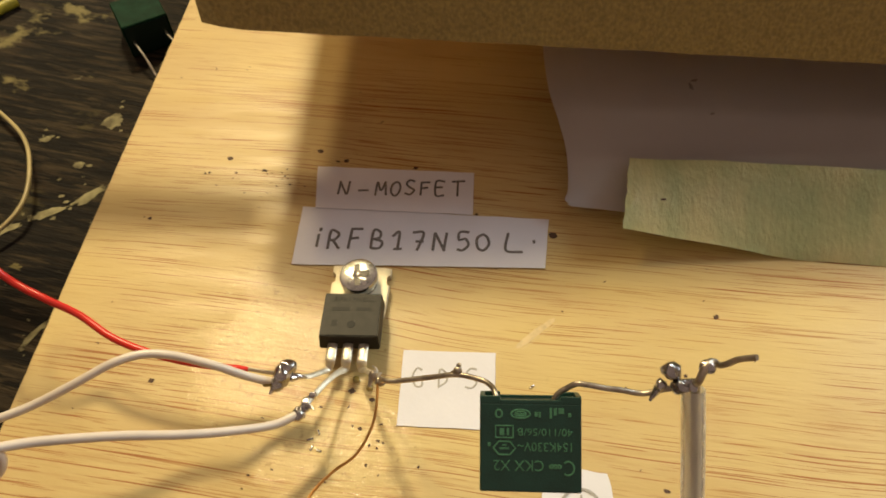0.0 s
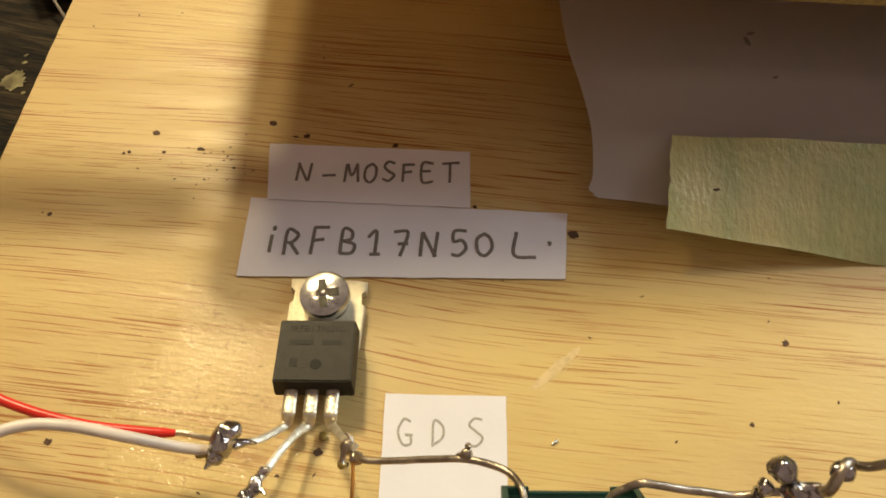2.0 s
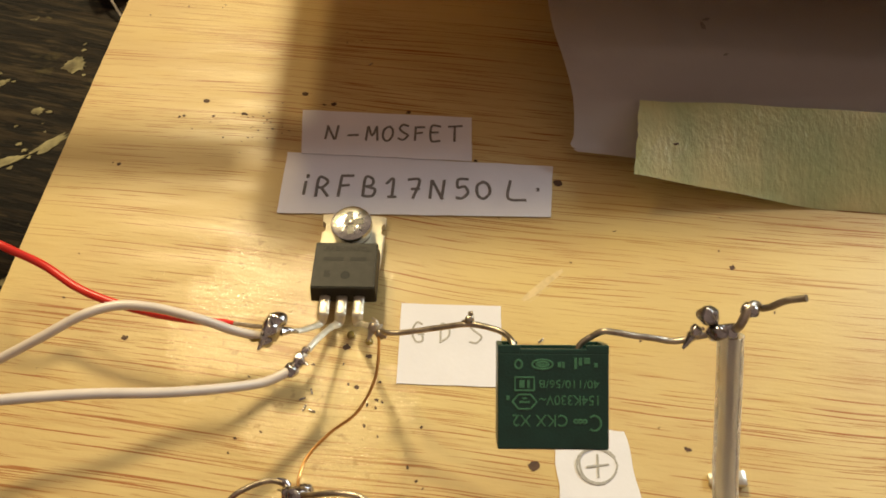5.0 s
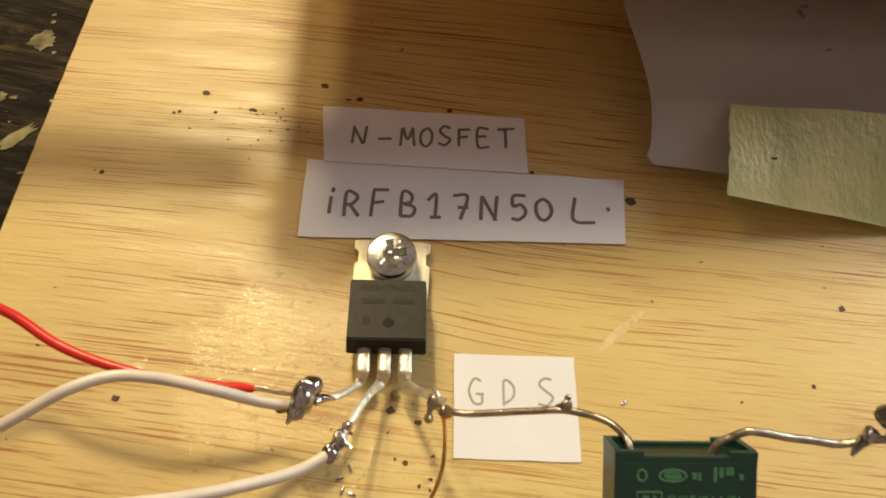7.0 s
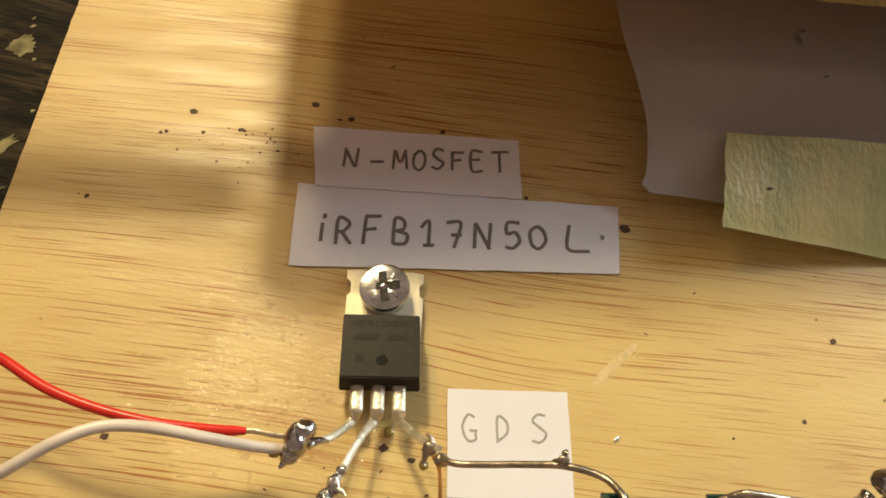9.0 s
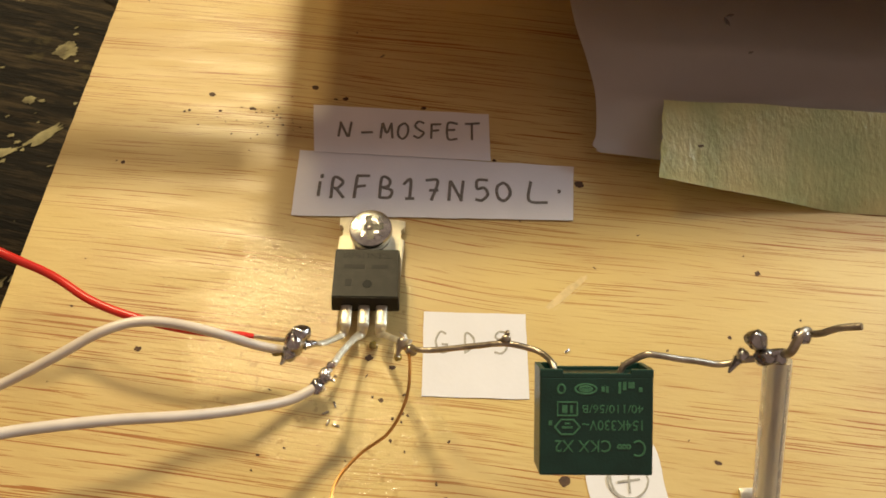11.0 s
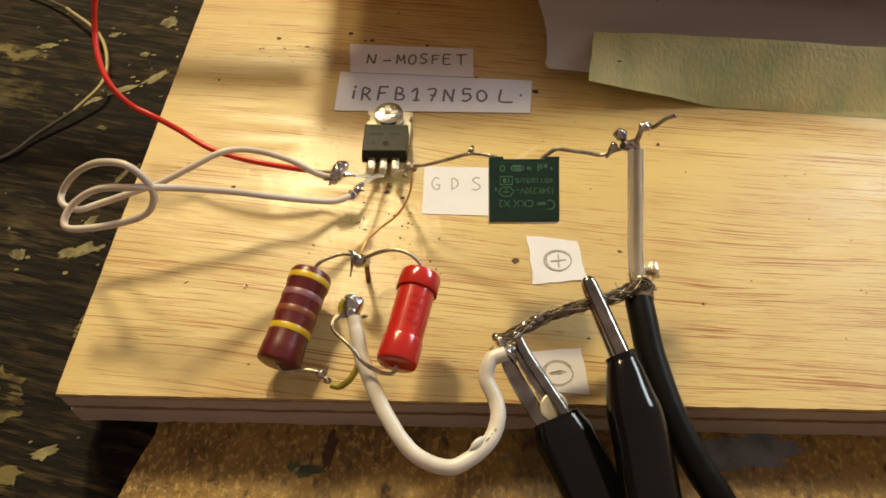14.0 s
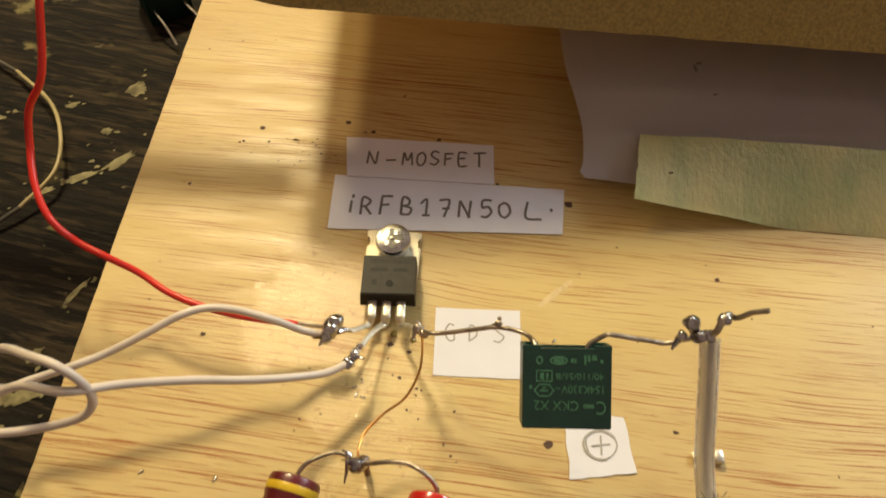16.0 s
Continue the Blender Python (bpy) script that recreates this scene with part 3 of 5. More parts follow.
bm = prism([(-5.5, 6.0), (-5.55, 1.95), (-5.7, 1.6), (-5.84, 1.25), (-5.96, 0.9), (-6.06, 0.5), (-6.14, 0.1), (-6.2, -0.6), (-6.2, -9), (15, -9), (15, 6.0)], TABLE_Z + 0.01, -THICK - 0.004, 0.14)
plank = solo("plank", bm, M_PLANK, "worn golden-brown plank under the front of the board", "plank")
for x, y, rx, ry, turn, material, text in ((5.6, 1.45, 1.3, 0.42, 0.02, M_GREYPAINT, "blue-grey paint patch"), (-2.3, 1.35, 0.16, 0.5, -0.15, M_DIRT, "dark split in the grain"), (-2.65, 0.95, 0.32, 0.13, 0.2, M_GREENPAINT, "green paint smear"), (-2.95, 1.05, 0.12, 0.1, 0.4, M_GREENPAINT, "green paint smear")):
    part("paint_patch", splash(x, y, rx, ry, turn, x * 2.3, -THICK - 0.012 + (0.002 if material is M_GREENPAINT else 0)), material, plank, text)
bm = box(bmesh.new(), (-5.5, 19, TABLE_Z + 0.01), (15, 22, -THICK - 0.004), 0.08)
solo("plank", bm, M_PLANK, "worn golden-brown plank under the back of the board", "plank")

LEFT0, LEFT1, BACK, FRONT, RIGHT = -7.2, -6.45, 24.0, 1.87, 19.0
board = thing("board", (5, 12, -THICK), "pale varnished plywood board carrying the circuit", "board", kind="structure")
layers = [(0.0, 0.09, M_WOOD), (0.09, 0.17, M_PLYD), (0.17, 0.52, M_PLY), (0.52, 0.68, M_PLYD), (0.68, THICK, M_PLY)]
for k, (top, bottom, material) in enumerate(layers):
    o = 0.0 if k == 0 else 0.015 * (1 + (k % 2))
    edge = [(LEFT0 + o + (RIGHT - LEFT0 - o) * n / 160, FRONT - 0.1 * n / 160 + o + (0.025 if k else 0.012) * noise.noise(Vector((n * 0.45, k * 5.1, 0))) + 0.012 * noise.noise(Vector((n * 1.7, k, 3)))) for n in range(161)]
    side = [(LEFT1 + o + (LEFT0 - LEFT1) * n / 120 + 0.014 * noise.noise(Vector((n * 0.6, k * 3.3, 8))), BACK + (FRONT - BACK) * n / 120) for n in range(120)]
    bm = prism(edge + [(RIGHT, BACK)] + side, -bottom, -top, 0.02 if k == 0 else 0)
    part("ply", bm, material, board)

# burnt pin holes, specks and flux spots on the veneer
rnd = random.Random(4)
SPOTS = [(-2.70, 12.12, 0.075), (-4.55, 11.89, 0.07), (-3.79, 11.57, 0.06), (-4.90, 11.5, 0.035), (-4.98, 11.47, 0.03), (-2.13, 11.86, 0.06), (-2.3, 11.84, 0.04), (-0.70, 11.68, 0.05), (-4.35, 11.5, 0.035),
         (-5.81, 10.29, 0.04), (-4.84, 6.85, 0.06), (4.03, 7.16, 0.035), (1.99, 10.02, 0.085), (1.30, 4.97, 0.09), (3.47, 5.24, 0.05), (-2.1, 10.65, 0.05), (-0.62, 10.62, 0.04), (4.96, 4.0, 0.04), (4.72, 8.3, 0.05),
         (-1.45, 6.75, 0.06), (-1.1, 6.6, 0.05), (-1.25, 6.1, 0.04), (-3.2, 11.2, 0.03), (0.55, 10.5, 0.035), (-2.9, 5.3, 0.03), (-1.7, 3.6, 0.06)]
speck_rnd = random.Random(31)
SPOTS += [(speck_rnd.gauss(-3.5, 0.5), speck_rnd.gauss(11.35, 0.25), speck_rnd.uniform(0.008, 0.022)) for _ in range(34)]
for k, (x, y, r) in enumerate(SPOTS):
    part("burn_mark", splash(x, y, r, r * rnd.uniform(0.6, 0.95), rnd.uniform(-0.4, 0.4), k * 2.1, -0.006, 0.35 if r > 0.065 else 0.8), M_DIRT, board, "dark burnt speck")
for k in range(30):
    x, y = rnd.gauss(-1.4, 0.8), rnd.gauss(5.6, 0.8)
    part("burn_mark", splash(x, y, rnd.uniform(0.012, 0.035), rnd.uniform(0.01, 0.025), rnd.uniform(0, 3), k * 1.3 + 50, -0.007), M_DIRT if k % 3 else M_FLUX, board)
for k in range(60):
    x, y = rnd.uniform(-6.5, 9), rnd.uniform(2.3, 15)
    part("burn_mark", splash(x, y, rnd.uniform(0.01, 0.03), rnd.uniform(0.008, 0.016), rnd.uniform(0, 3), k * 1.7 + 150, -0.008), M_DIRT, board)
for k in range(60):
    x, y = rnd.gauss(-3.2, 0.9), rnd.gauss(7.7, 0.5)
    part("flux_spot", splash(x, y, rnd.uniform(0.012, 0.05), rnd.uniform(0.01, 0.025), rnd.uniform(0, 3), k * 1.9 + 250, -0.0085), M_FLUX, board)
for x, y, a in ((-5.34, 4.33, 0.6), (-4.13, 4.24, 0.9), (-1.5, 12.97, 0.8), (2.63, 3.19, 0.2), (1.5, 6.9, 0.7), (-1.9, 6.02, 1.9), (-2.02, 5.9, 0.4), (-1.86, 5.72, 2.8), (-1.98, 5.76, 1.2), (-1.38, 6.92, 0.3)):
    bm = box(bmesh.new(), (-0.05, -0.016, 0.0), (0.05, 0.016, 0.022), 0.01, Matrix.Translation((x, y, 0.001)) @ Matrix.Rotation(a, 4, "Z"))
    solo("solder_crumb", bm, M_SOLDER, "tiny bright crumb of solder on the board", "solder crumb", "solder crumbs")

for x0, y0, x1, y1, r in ((1.22, 7.62, 1.86, 8.2, 0.006), (1.36, 7.58, 1.98, 8.12, 0.006), (-5.75, 3.75, -5.3, 4.3, 0.006)):
    part("scratch", pen([[(x0, y0), (x1, y1)]], r, -0.001), M_SCRATCH, board, "pale scratch in the varnish")

part("scratch", splash(1.55, 7.86, 0.5, 0.075, 0.73, 4.4, -0.0095, 0.5), M_SCRATCH, board, "pale scuff in the varnish")

# ---- paper labels ----
flat = lambda u, v: 0.003
label = thing("paper_label", (-1.1, 11, 0), "white paper strip hand-lettered N_MOSFET in pencil", "label", "paper labels")
part("paper", patch([(-2.58, 10.57), (0.48, 10.45), (0.49, 11.56), (-2.70, 11.69)], lambda u, v: 0.004 + 0.045 * (1 - v) ** 3, seed=1), M_PAPER, label, smooth=False)
hand_letters("N_MOSFET", (-2.08, -1.71, -1.34, -1.05, -0.77, -0.48, -0.18, 0.17), 10.94, 0.35, 0.024, 3, 0.030, M_PENCIL, label)
label = thing("paper_label", (-0.5, 10, 0), "long white paper strip hand-lettered iRFB17N50L in pencil", "label", "paper labels")
part("paper", patch([(-2.85, 9.25), (1.81, 9.25), (1.93, 10.38), (-2.84, 10.62)], lambda u, v: 0.018, seed=5), M_PAPER, label, smooth=False)
hand_letters("iRFB17N50L.", (-2.38, -2.11, -1.73, -1.30, -0.91, -0.53, -0.11, 0.31, 0.68, 1.22, 1.66), 9.62, 0.43, 0.030, 8, 0.032, M_PENCIL, label)
label = thing("paper_label", (0.1, 6.8, 0), "small white paper square hand-lettered G D S in pencil", "label", "paper labels")
part("paper", patch([(-0.67, 6.16), (0.89, 6.13), (0.91, 7.5), (-0.65, 7.52)], flat, seed=9), M_PAPER, label, smooth=False)
hand_letters("GDS", (-0.37, 0.04, 0.52), 6.83, 0.33, 0.018, 5, 0.017, M_PENCIL_FAINT, label)


def sign_circle(cx, cy, r, tilt, minus, seed):
    out = [[(cx + r * (1 + 0.06 * math.sin(3 * a + seed)) * math.cos(a), cy + r * 0.92 * math.sin(a)) for a in (2 * math.pi * k / 14 for k in range(15))]]
    out.append([(cx + (r + 0.03) * math.cos(a), cy + r * 0.98 * math.sin(a)) for a in (2 * math.pi * k / 14 + 0.5 for k in range(11))])
    out.append([(cx - r * 0.6, cy - tilt), (cx + r * 0.6, cy + tilt)])
    if not minus:
        out.append([(cx + tilt * 0.6, cy + r * 0.62), (cx - tilt * 0.2, cy - r * 0.65)])
    return out


label = thing("paper_label", (2.1, 5, 0), "torn white paper scrap with a circled plus sign", "label", "paper labels")
part("paper", patch([(1.62, 4.39), (2.72, 4.52), (2.58, 5.5), (1.56, 5.62)], lambda u, v: 0.003 + 0.02 * u * u, rag=0.05, seed=13), M_PAPER, label, smooth=False)
part("writing", pen(sign_circle(2.17, 4.98, 0.26, 0.02, False, 1), 0.016, 0.03), M_PENCIL_FAINT, label, "pencil sign")
label = thing("paper_label", (2.0, 2.5, 0), "small white paper scrap with a circled minus sign", "label", "paper labels")
part("paper", patch([(1.50, 2.06), (2.54, 2.02), (2.45, 2.98), (1.38, 2.86)], flat, rag=0.03, seed=17), M_PAPER, label, smooth=False)
part("writing", pen(sign_circle(1.98, 2.44, 0.26, 0.03, True, 2), 0.018, 0.017), M_PENCIL_FAINT, label, "pencil sign")
part("smudge", splash(1.96, 2.45, 0.17, 0.045, 0.15, 3.2, 0.006, 0.5), M_PENCIL, label, "heavy pencil stroke")

# ---- curled sheet and masking tape ----
PAPER_EDGE = spline([(2.40, 10.42, 0.38), (2.20, 10.54, 0.42), (2.26, 10.75, 0.52), (2.23, 11.3, 0.88), (2.08, 11.9, 1.15), (1.90, 12.6, 1.35), (1.82, 13.8, 1.5), (1.8, 16, 1.6), (1.8, 19, 1.6)], 6)


def tape_height(x, v):
    u = max(0.0, (x - 3.16) / 9.5)
    z0 = 0.62 * max(0.0, 1 - u / 0.36) ** 1.15 + 0.012
    return z0 * (1 - v ** 0.85) + (0.92 - 0.1 * u) * v ** 0.85


def sheet_mesh():
    bm = bmesh.new()
    rows = []
    for k, e in enumerate(PAPER_EDGE):
        row = []
        for i in range(31):
            u = i / 30
            x = e.x + u * 14
            y = max(10.05, e.y - 0.14 * (x - e.x) * max(0.0, 1 - k / 10))
            z = e.z * (1 - 0.35 * min(1, u * 1.5)) + 0.05 * noise.noise(Vector((x * 0.5, y * 0.5, 2)))
            if k < 3 and u < 0.01:
                x -= 0.08
            under = min(1.0, max(0.0, (x - 2.3) / 0.85)) * min(1.0, max(0.0, (12.2 - y) / 0.9))
            z += (min(z, tape_height(x, min(1.0, max(0.0, (y - 9.65) / 1.5))) - 0.09) - z) * under
            row.append(bm.verts.new((x, y, max(z, 0.02))))
        rows.append(row)
    for a, b in zip(rows, rows[1:]):
        for i in range(30):
            bm.faces.new((a[i], a[i + 1], b[i + 1], b[i]))
    bmesh.ops.solidify(bm, geom=list(bm.faces), thickness=0.012)
    return bm


sheet = thing("paper_sheet", (8, 13, 0.0), "sheet of white paper curling up off the board", "paper")
page = part("sheet", sheet_mesh(), M_SHEET, sheet)
for x, y, rx, ry, turn in ((4.66, 12.72, 0.035, 0.11, 0.2), (4.74, 12.86, 0.08, 0.025, 0.3), (5.0, 12.1, 0.05, 0.02, 0.4)):
    near = sorted(page.data.vertices, key=lambda q: (q.co.x + sheet.location.x - x * CM) ** 2 + (q.co.y + sheet.location.y - y * CM) ** 2)[:8]
    part("smudge", splash(x, y, rx, ry, turn, x * 3, max(q.co.z for q in near) / CM + 0.003), M_SMUDGE, sheet, "small dark smudge on the paper")


def tape_mesh():
    bm = bmesh.new()
    rows = []
    for j in range(13):
        v = j / 12
        row = []
        for i in range(61):
            u = i / 60
            x = 3.16 + 0.22 * v + u * 9.5
            fy = 9.73 - 0.68 * u ** 1.15
            z0 = 0.62 * max(0.0, 1 - u / 0.36) ** 1.15 + 0.012
            z1 = 0.92 - 0.1 * u
            x += 0.0
            y = fy + v * (1.44 + 0.1 * min(1, u * 2.5))
            bul = v ** 0.85
            z = z0 * (1 - bul) + z1 * bul + 0.035 * noise.noise(Vector((x * 0.9, v * 2, 5)))
            x += 0.05 * noise.noise(Vector((v * 7, 1, 1))) if i == 0 else 0
            row.append(bm.verts.new((x, y, max(z, 0.012))))
        rows.append(row)
    for a, b in zip(rows, rows[1:]):
        for i in range(60):
            bm.faces.new((a[i], a[i + 1], b[i + 1], b[i]))
    bmesh.ops.solidify(bm, geom=list(bm.faces), thickness=0.015)
    return bm


tape = thing("masking_tape", (7, 10, 0), "crinkled greenish masking tape holding the sheet to the board", "tape")
part("strip", tape_mesh(), M_TAPE, tape)
part("burn_mark", splash(3.95, 10.35, 0.05, 0.025, 0.2, 7, 0.70), M_DIRT, tape, "dark speck")

# ---- olive box standing over the back of the board ----
E0, E1 = Vector((-4.13, 11.80, 3.34)), Vector((15.0, 11.9, 2.1))
card_box = thing("card_box", (5, 14, 3), "olive-brown card box raised over the back of the board", "box")


def box_length(profile, loose):
    """A profile of (y, z) run along the box's front edge; loose counts the points that follow the torn rim."""
    bm = bmesh.new()
    rings = []
    for k in range(61):
        p = E0.lerp(E1, k / 60)
        rough_edge = 0.03 * noise.noise(Vector((p.x * 1.3, 2, 0))) + 0.12 * max(0, 1 - k / 1.5)
        rings.append([bm.verts.new(p + Vector((-0.22 * z if k == 0 else 0, y, z + (rough_edge if n < loose else 0)))) for n, (y, z) in enumerate(profile)])
    for a, b in zip(rings, rings[1:]):
        for k in range(len(profile)):
            j = (k + 1) % len(profile)
            bm.faces.new((a[k], a[j], b[j], b[k]))
    bm.faces.new(rings[0][::-1])
    bm.faces.new(rings[-1])
    return bm


part("front_flap", box_length([(0.0, 0.0), (0.03, -0.03), (0.2, -0.01), (0.78, 1.03), (1.36, 1.93), (1.3, 2.08), (1.15, 2.0), (0.6, 1.05)], 3), M_STRIP, card_box, smooth=False)
# Unseen carcass, added to block the lamps and bounce warm light below.
part("carcass", box_length([(0.24, 0.02), (0.84, 1.03), (1.38, 1.9), (1.34, 2.085), (9.0, 2.6), (9.0, 0.2)], 0), M_BOUNCE, card_box, smooth=False)
# Unseen bar added to cast the soft shadow band left of the labels.
bm = turned((-4.6, 13.8, 4.3), (-16, 14.0, 4.4), [(0, 0.36), (1, 0.36)], 16)
solo("shadow_bar", bm, M_SHADOW_BAR, "slim dark bar, unseen, added to cast a band of shadow", "lamp arm")

# ---- transistor with its screw ----
fet = thing("transistor", (-1.52, 8.2, 0), "black three-legged power transistor bolted flat to the board", "transistor")
outline = [(-2.02, 8.1), (-1.02, 8.1), (-0.98, 8.72), (-1.05, 8.74), (-1.05, 8.92), (-0.98, 8.94), (-0.97, 9.1), (-1.1, 9.12), (-1.9, 9.15), (-2.03, 9.15), (-2.03, 8.99), (-1.95, 8.96), (-1.95, 8.78), (-2.02, 8.76)]
part("tab", prism(outline, 0.006, 0.135, 0.015), M_TAB, fet, "tinned metal tab")
bm = box(bmesh.new(), (-2.03, 7.38, 0.14), (-1.02, 8.32, 0.47), 0.0)
for v in bm.verts:
    if v.co.z > 0.3:
        v.co.y += 0.05 if v.co.y < 8 else -0.03
        v.co.x += 0.02 if v.co.x < -1.5 else -0.02
bmesh.ops.bevel(bm, geom=list(bm.edges), offset=0.015, segments=2, affect="EDGES")
body = part("body", bm, M_EPOXY, fet, "black moulded epoxy body", smooth=False)
lettering("IRFB17N50L", 0.13, Matrix.Translation((-1.52, 8.12, 0.4705)), body, "marking", M_MARK, 0.72)
bm = bmesh.new()
for x0, x1, y in ((-1.86, -1.55, 7.93), (-1.45, -1.2, 7.93)):
    box(bm, (x0, y, 0.466), (x1, y + 0.07, 0.473))
part("marking_bar", bm, M_MARK, body)
# The dimple is a thin disc; its hollow is only a darker colour.
part("mould_dimple", turned((-1.5, 7.66, 0.466), (-1.5, 7.66, 0.474), [(0, 0.075), (1, 0.07)], 20), M_DIMPLE_SHADE, body, "round disc coloured dark for the shade in the mould dimple")
part("maker_mark", prism([(-1.83, 7.62), (-1.73, 7.62), (-1.73, 7.74), (-1.83, 7.74)], 0.466, 0.473), M_MARK, body)
legs = {-1.80: [(-1.83, 7.0, 0.27), (-1.93, 6.85, 0.4), (-2.08, 6.68, 0.58), (-2.25, 6.6, 0.72)],
        -1.54: [(-1.57, 7.0, 0.27), (-1.66, 6.83, 0.42), (-1.8, 6.52, 0.62), (-1.9, 6.25, 0.76), (-1.98, 6.1, 0.82)],
        -1.28: [(-1.28, 7.0, 0.28), (-1.2, 6.87, 0.48), (-1.05, 6.62, 0.85), (-0.92, 6.44, 1.12), (-0.84, 6.34, 1.3)]}
for x, pts in legs.items():
    pts = [(a, b, c - 0.055 - (8.2 - b) * 0.06) for a, b, c in pts]
    path = spline([(x, 7.44, 0.26), (x, 7.3, 0.26), (x, 7.16, 0.26), (x, 7.08, 0.26)] + pts, 6)
    bm = sweep(bmesh.new(), path, lambda f: 0.084 if f < 0.42 else max(0.046, 0.084 - 0.16 * (f - 0.42)), 12, flat=0.36)
    part("leg", bm, M_LEG, fet)

fet.location.z += 0.055 * CM
fet.rotation_euler = (-0.06, 0, 0)

screw = thing("screw", (-1.49, 8.77, 0.1), "zinc-plated pozidriv screw fixing the transistor tab", "screw")
C = Vector((-1.49, 8.77, 0))
part("head", turned(C + Vector((0, 0, 0.14)), C + Vector((0.01, 0, 0.46)), [(0, 0.22), (0.3, 0.31), (0.6, 0.338), (0.88, 0.336), (0.97, 0.325), (1.0, 0.30)], 48), M_ZINC, screw)
part("washer", turned(C + Vector((0, 0, 0.137)), C + Vector((0, 0, 0.175)), [(0, 0.3), (1, 0.3)], 32), M_ZINC, screw)
# The cross is flat plates on the head, their dark colour standing for shade.
for k in range(4):
    m = Matrix.Translation((C.x, C.y, 0.4595)) @ Matrix.Rotation(0.12 + k * math.pi / 2, 4, "Z")
    slot = part("cross_slot", box(bmesh.new(), (0.03, -0.056, 0.0), (0.215, 0.056, 0.004), 0, m), M_RECESS_SHADE, screw, "thin plate coloured dark for the shade in the cross recess", smooth=False)
    bm = box(bmesh.new(), (0.04, 0.05, 0.0), (0.21, 0.066, 0.016), 0.004, m)
    part("slot_rim", bm, M_ZINC, slot)
    m = Matrix.Translation((C.x, C.y, 0.4595)) @ Matrix.Rotation(0.12 + (k + 0.5) * math.pi / 2, 4, "Z")
    bm = box(bmesh.new(), (0.1, -0.01, 0.0), (0.25, 0.01, 0.012), 0.003, m)
    part("tick", bm, M_ZINC, screw)
part("recess_centre", turned(C + Vector((0, 0, 0.459)), C + Vector((0, 0, 0.475)), [(0, 0.06), (0.6, 0.035), (1, 0.012)], 12), M_SOLDER, screw)

screw.rotation_euler = (0.05, -0.075, 0)

# ---- green film capacitor held up by its leads ----
TILT_CAP = radians(33)
capacitor = thing("film_capacitor", (1.3, 5.1, 1.3), "dark green boxed film capacitor with pale print, propped by its leads", "capacitor")
MC = Matrix.Translation((1.285, 4.55, 1.85)) @ Matrix.Rotation(-0.03, 4, "Y") @ Matrix.Rotation(-0.005, 4, "Z") @ Matrix.Rotation(TILT_CAP, 4, "X")
W, H, D = 1.28, 1.2, 0.5
bm = box(bmesh.new(), (-W / 2, 0, -D), (W / 2, H - 0.08, 0), 0.025, MC)
case = part("case", bm, M_GREEN, capacitor, smooth=False)
bm = bmesh.new()
t = 0.06
box(bm, (-W / 2, H - 0.1, -t), (-W / 2 + 0.26, H, 0), 0.012, MC)
box(bm, (W / 2 - 0.26, H - 0.1, -t), (W / 2, H, 0), 0.012, MC)
box(bm, (-W / 2, H - 0.1, -D), (-W / 2 + 0.26, H, -D + t), 0.012, MC)
box(bm, (W / 2 - 0.26, H - 0.1, -D), (W / 2, H, -D + t), 0.012, MC)
box(bm, (-W / 2, H - 0.1, -D + t), (-W / 2 + t, H, -t), 0.0, MC)
box(bm, (W / 2 - t, H - 0.1, -D + t), (W / 2, H, -t), 0.0, MC)
box(bm, (-W / 2 + 0.25, H - 0.1, -t), (W / 2 - 0.25, H - 0.045, 0), 0.01, MC)
box(bm, (-W / 2 + 0.25, H - 0.1, -D), (W / 2 - 0.25, H - 0.045, -D + t), 0.01, MC)
part("rim", bm, M_GREEN, capacitor, smooth=False)
part("potting", box(bmesh.new(), (-W / 2 + t, H - 0.12, -D + t), (W / 2 - t, H - 0.076, -t), 0, MC), M_POTTING, capacitor, "dark resin filling", smooth=False)
FLIP = MC @ Matrix.Translation((0, 0, 0.001)) @ Matrix.Rotation(math.pi, 4, "Z")
for text, size, x, y, w in (("CKX X2", 0.19, 0.15, -0.40, 0.63), ("154K330V~", 0.16, -0.19, -0.625, 0.68), ("40/110/56/B", 0.13, -0.18, -0.80, 0.69)):
    lettering(text, size, FLIP @ Matrix.Translation((x, y, 0)), case, "print", M_PRINT, w)
bm = bmesh.new()
ring = lambda cx, cy, rx, ry, a0=0.0, a1=6.283: [(cx + rx * math.cos(a), cy + ry * math.sin(a)) for a in (a0 + (a1 - a0) * k / 16 for k in range(17))]
hexa = lambda cx, cy, rx, ry: [(cx + rx * math.cos(a), cy + ry * math.sin(a)) for a in (math.pi / 3 * k for k in range(7))]
marks = [ring(-0.47, -0.31, 0.075, 0.085, 0.9, 5.4), ring(-0.36, -0.33, 0.02, 0.02), ring(-0.31, -0.33, 0.02, 0.02), ring(-0.26, -0.33, 0.02, 0.02), ring(0.126, -0.98, 0.12, 0.055), ring(0.126, -0.98, 0.07, 0.03), ring(0.40, -0.98, 0.04, 0.05),
         hexa(0.33, -0.55, 0.14, 0.095), [(0.22, -0.68), (0.44, -0.68), (0.44, -0.83), (0.22, -0.83), (0.22, -0.68)]]
for s in marks:
    sweep(bm, [Vector((x, y, 0.002)) for x, y in s], 0.013, 5, flat=0.3)
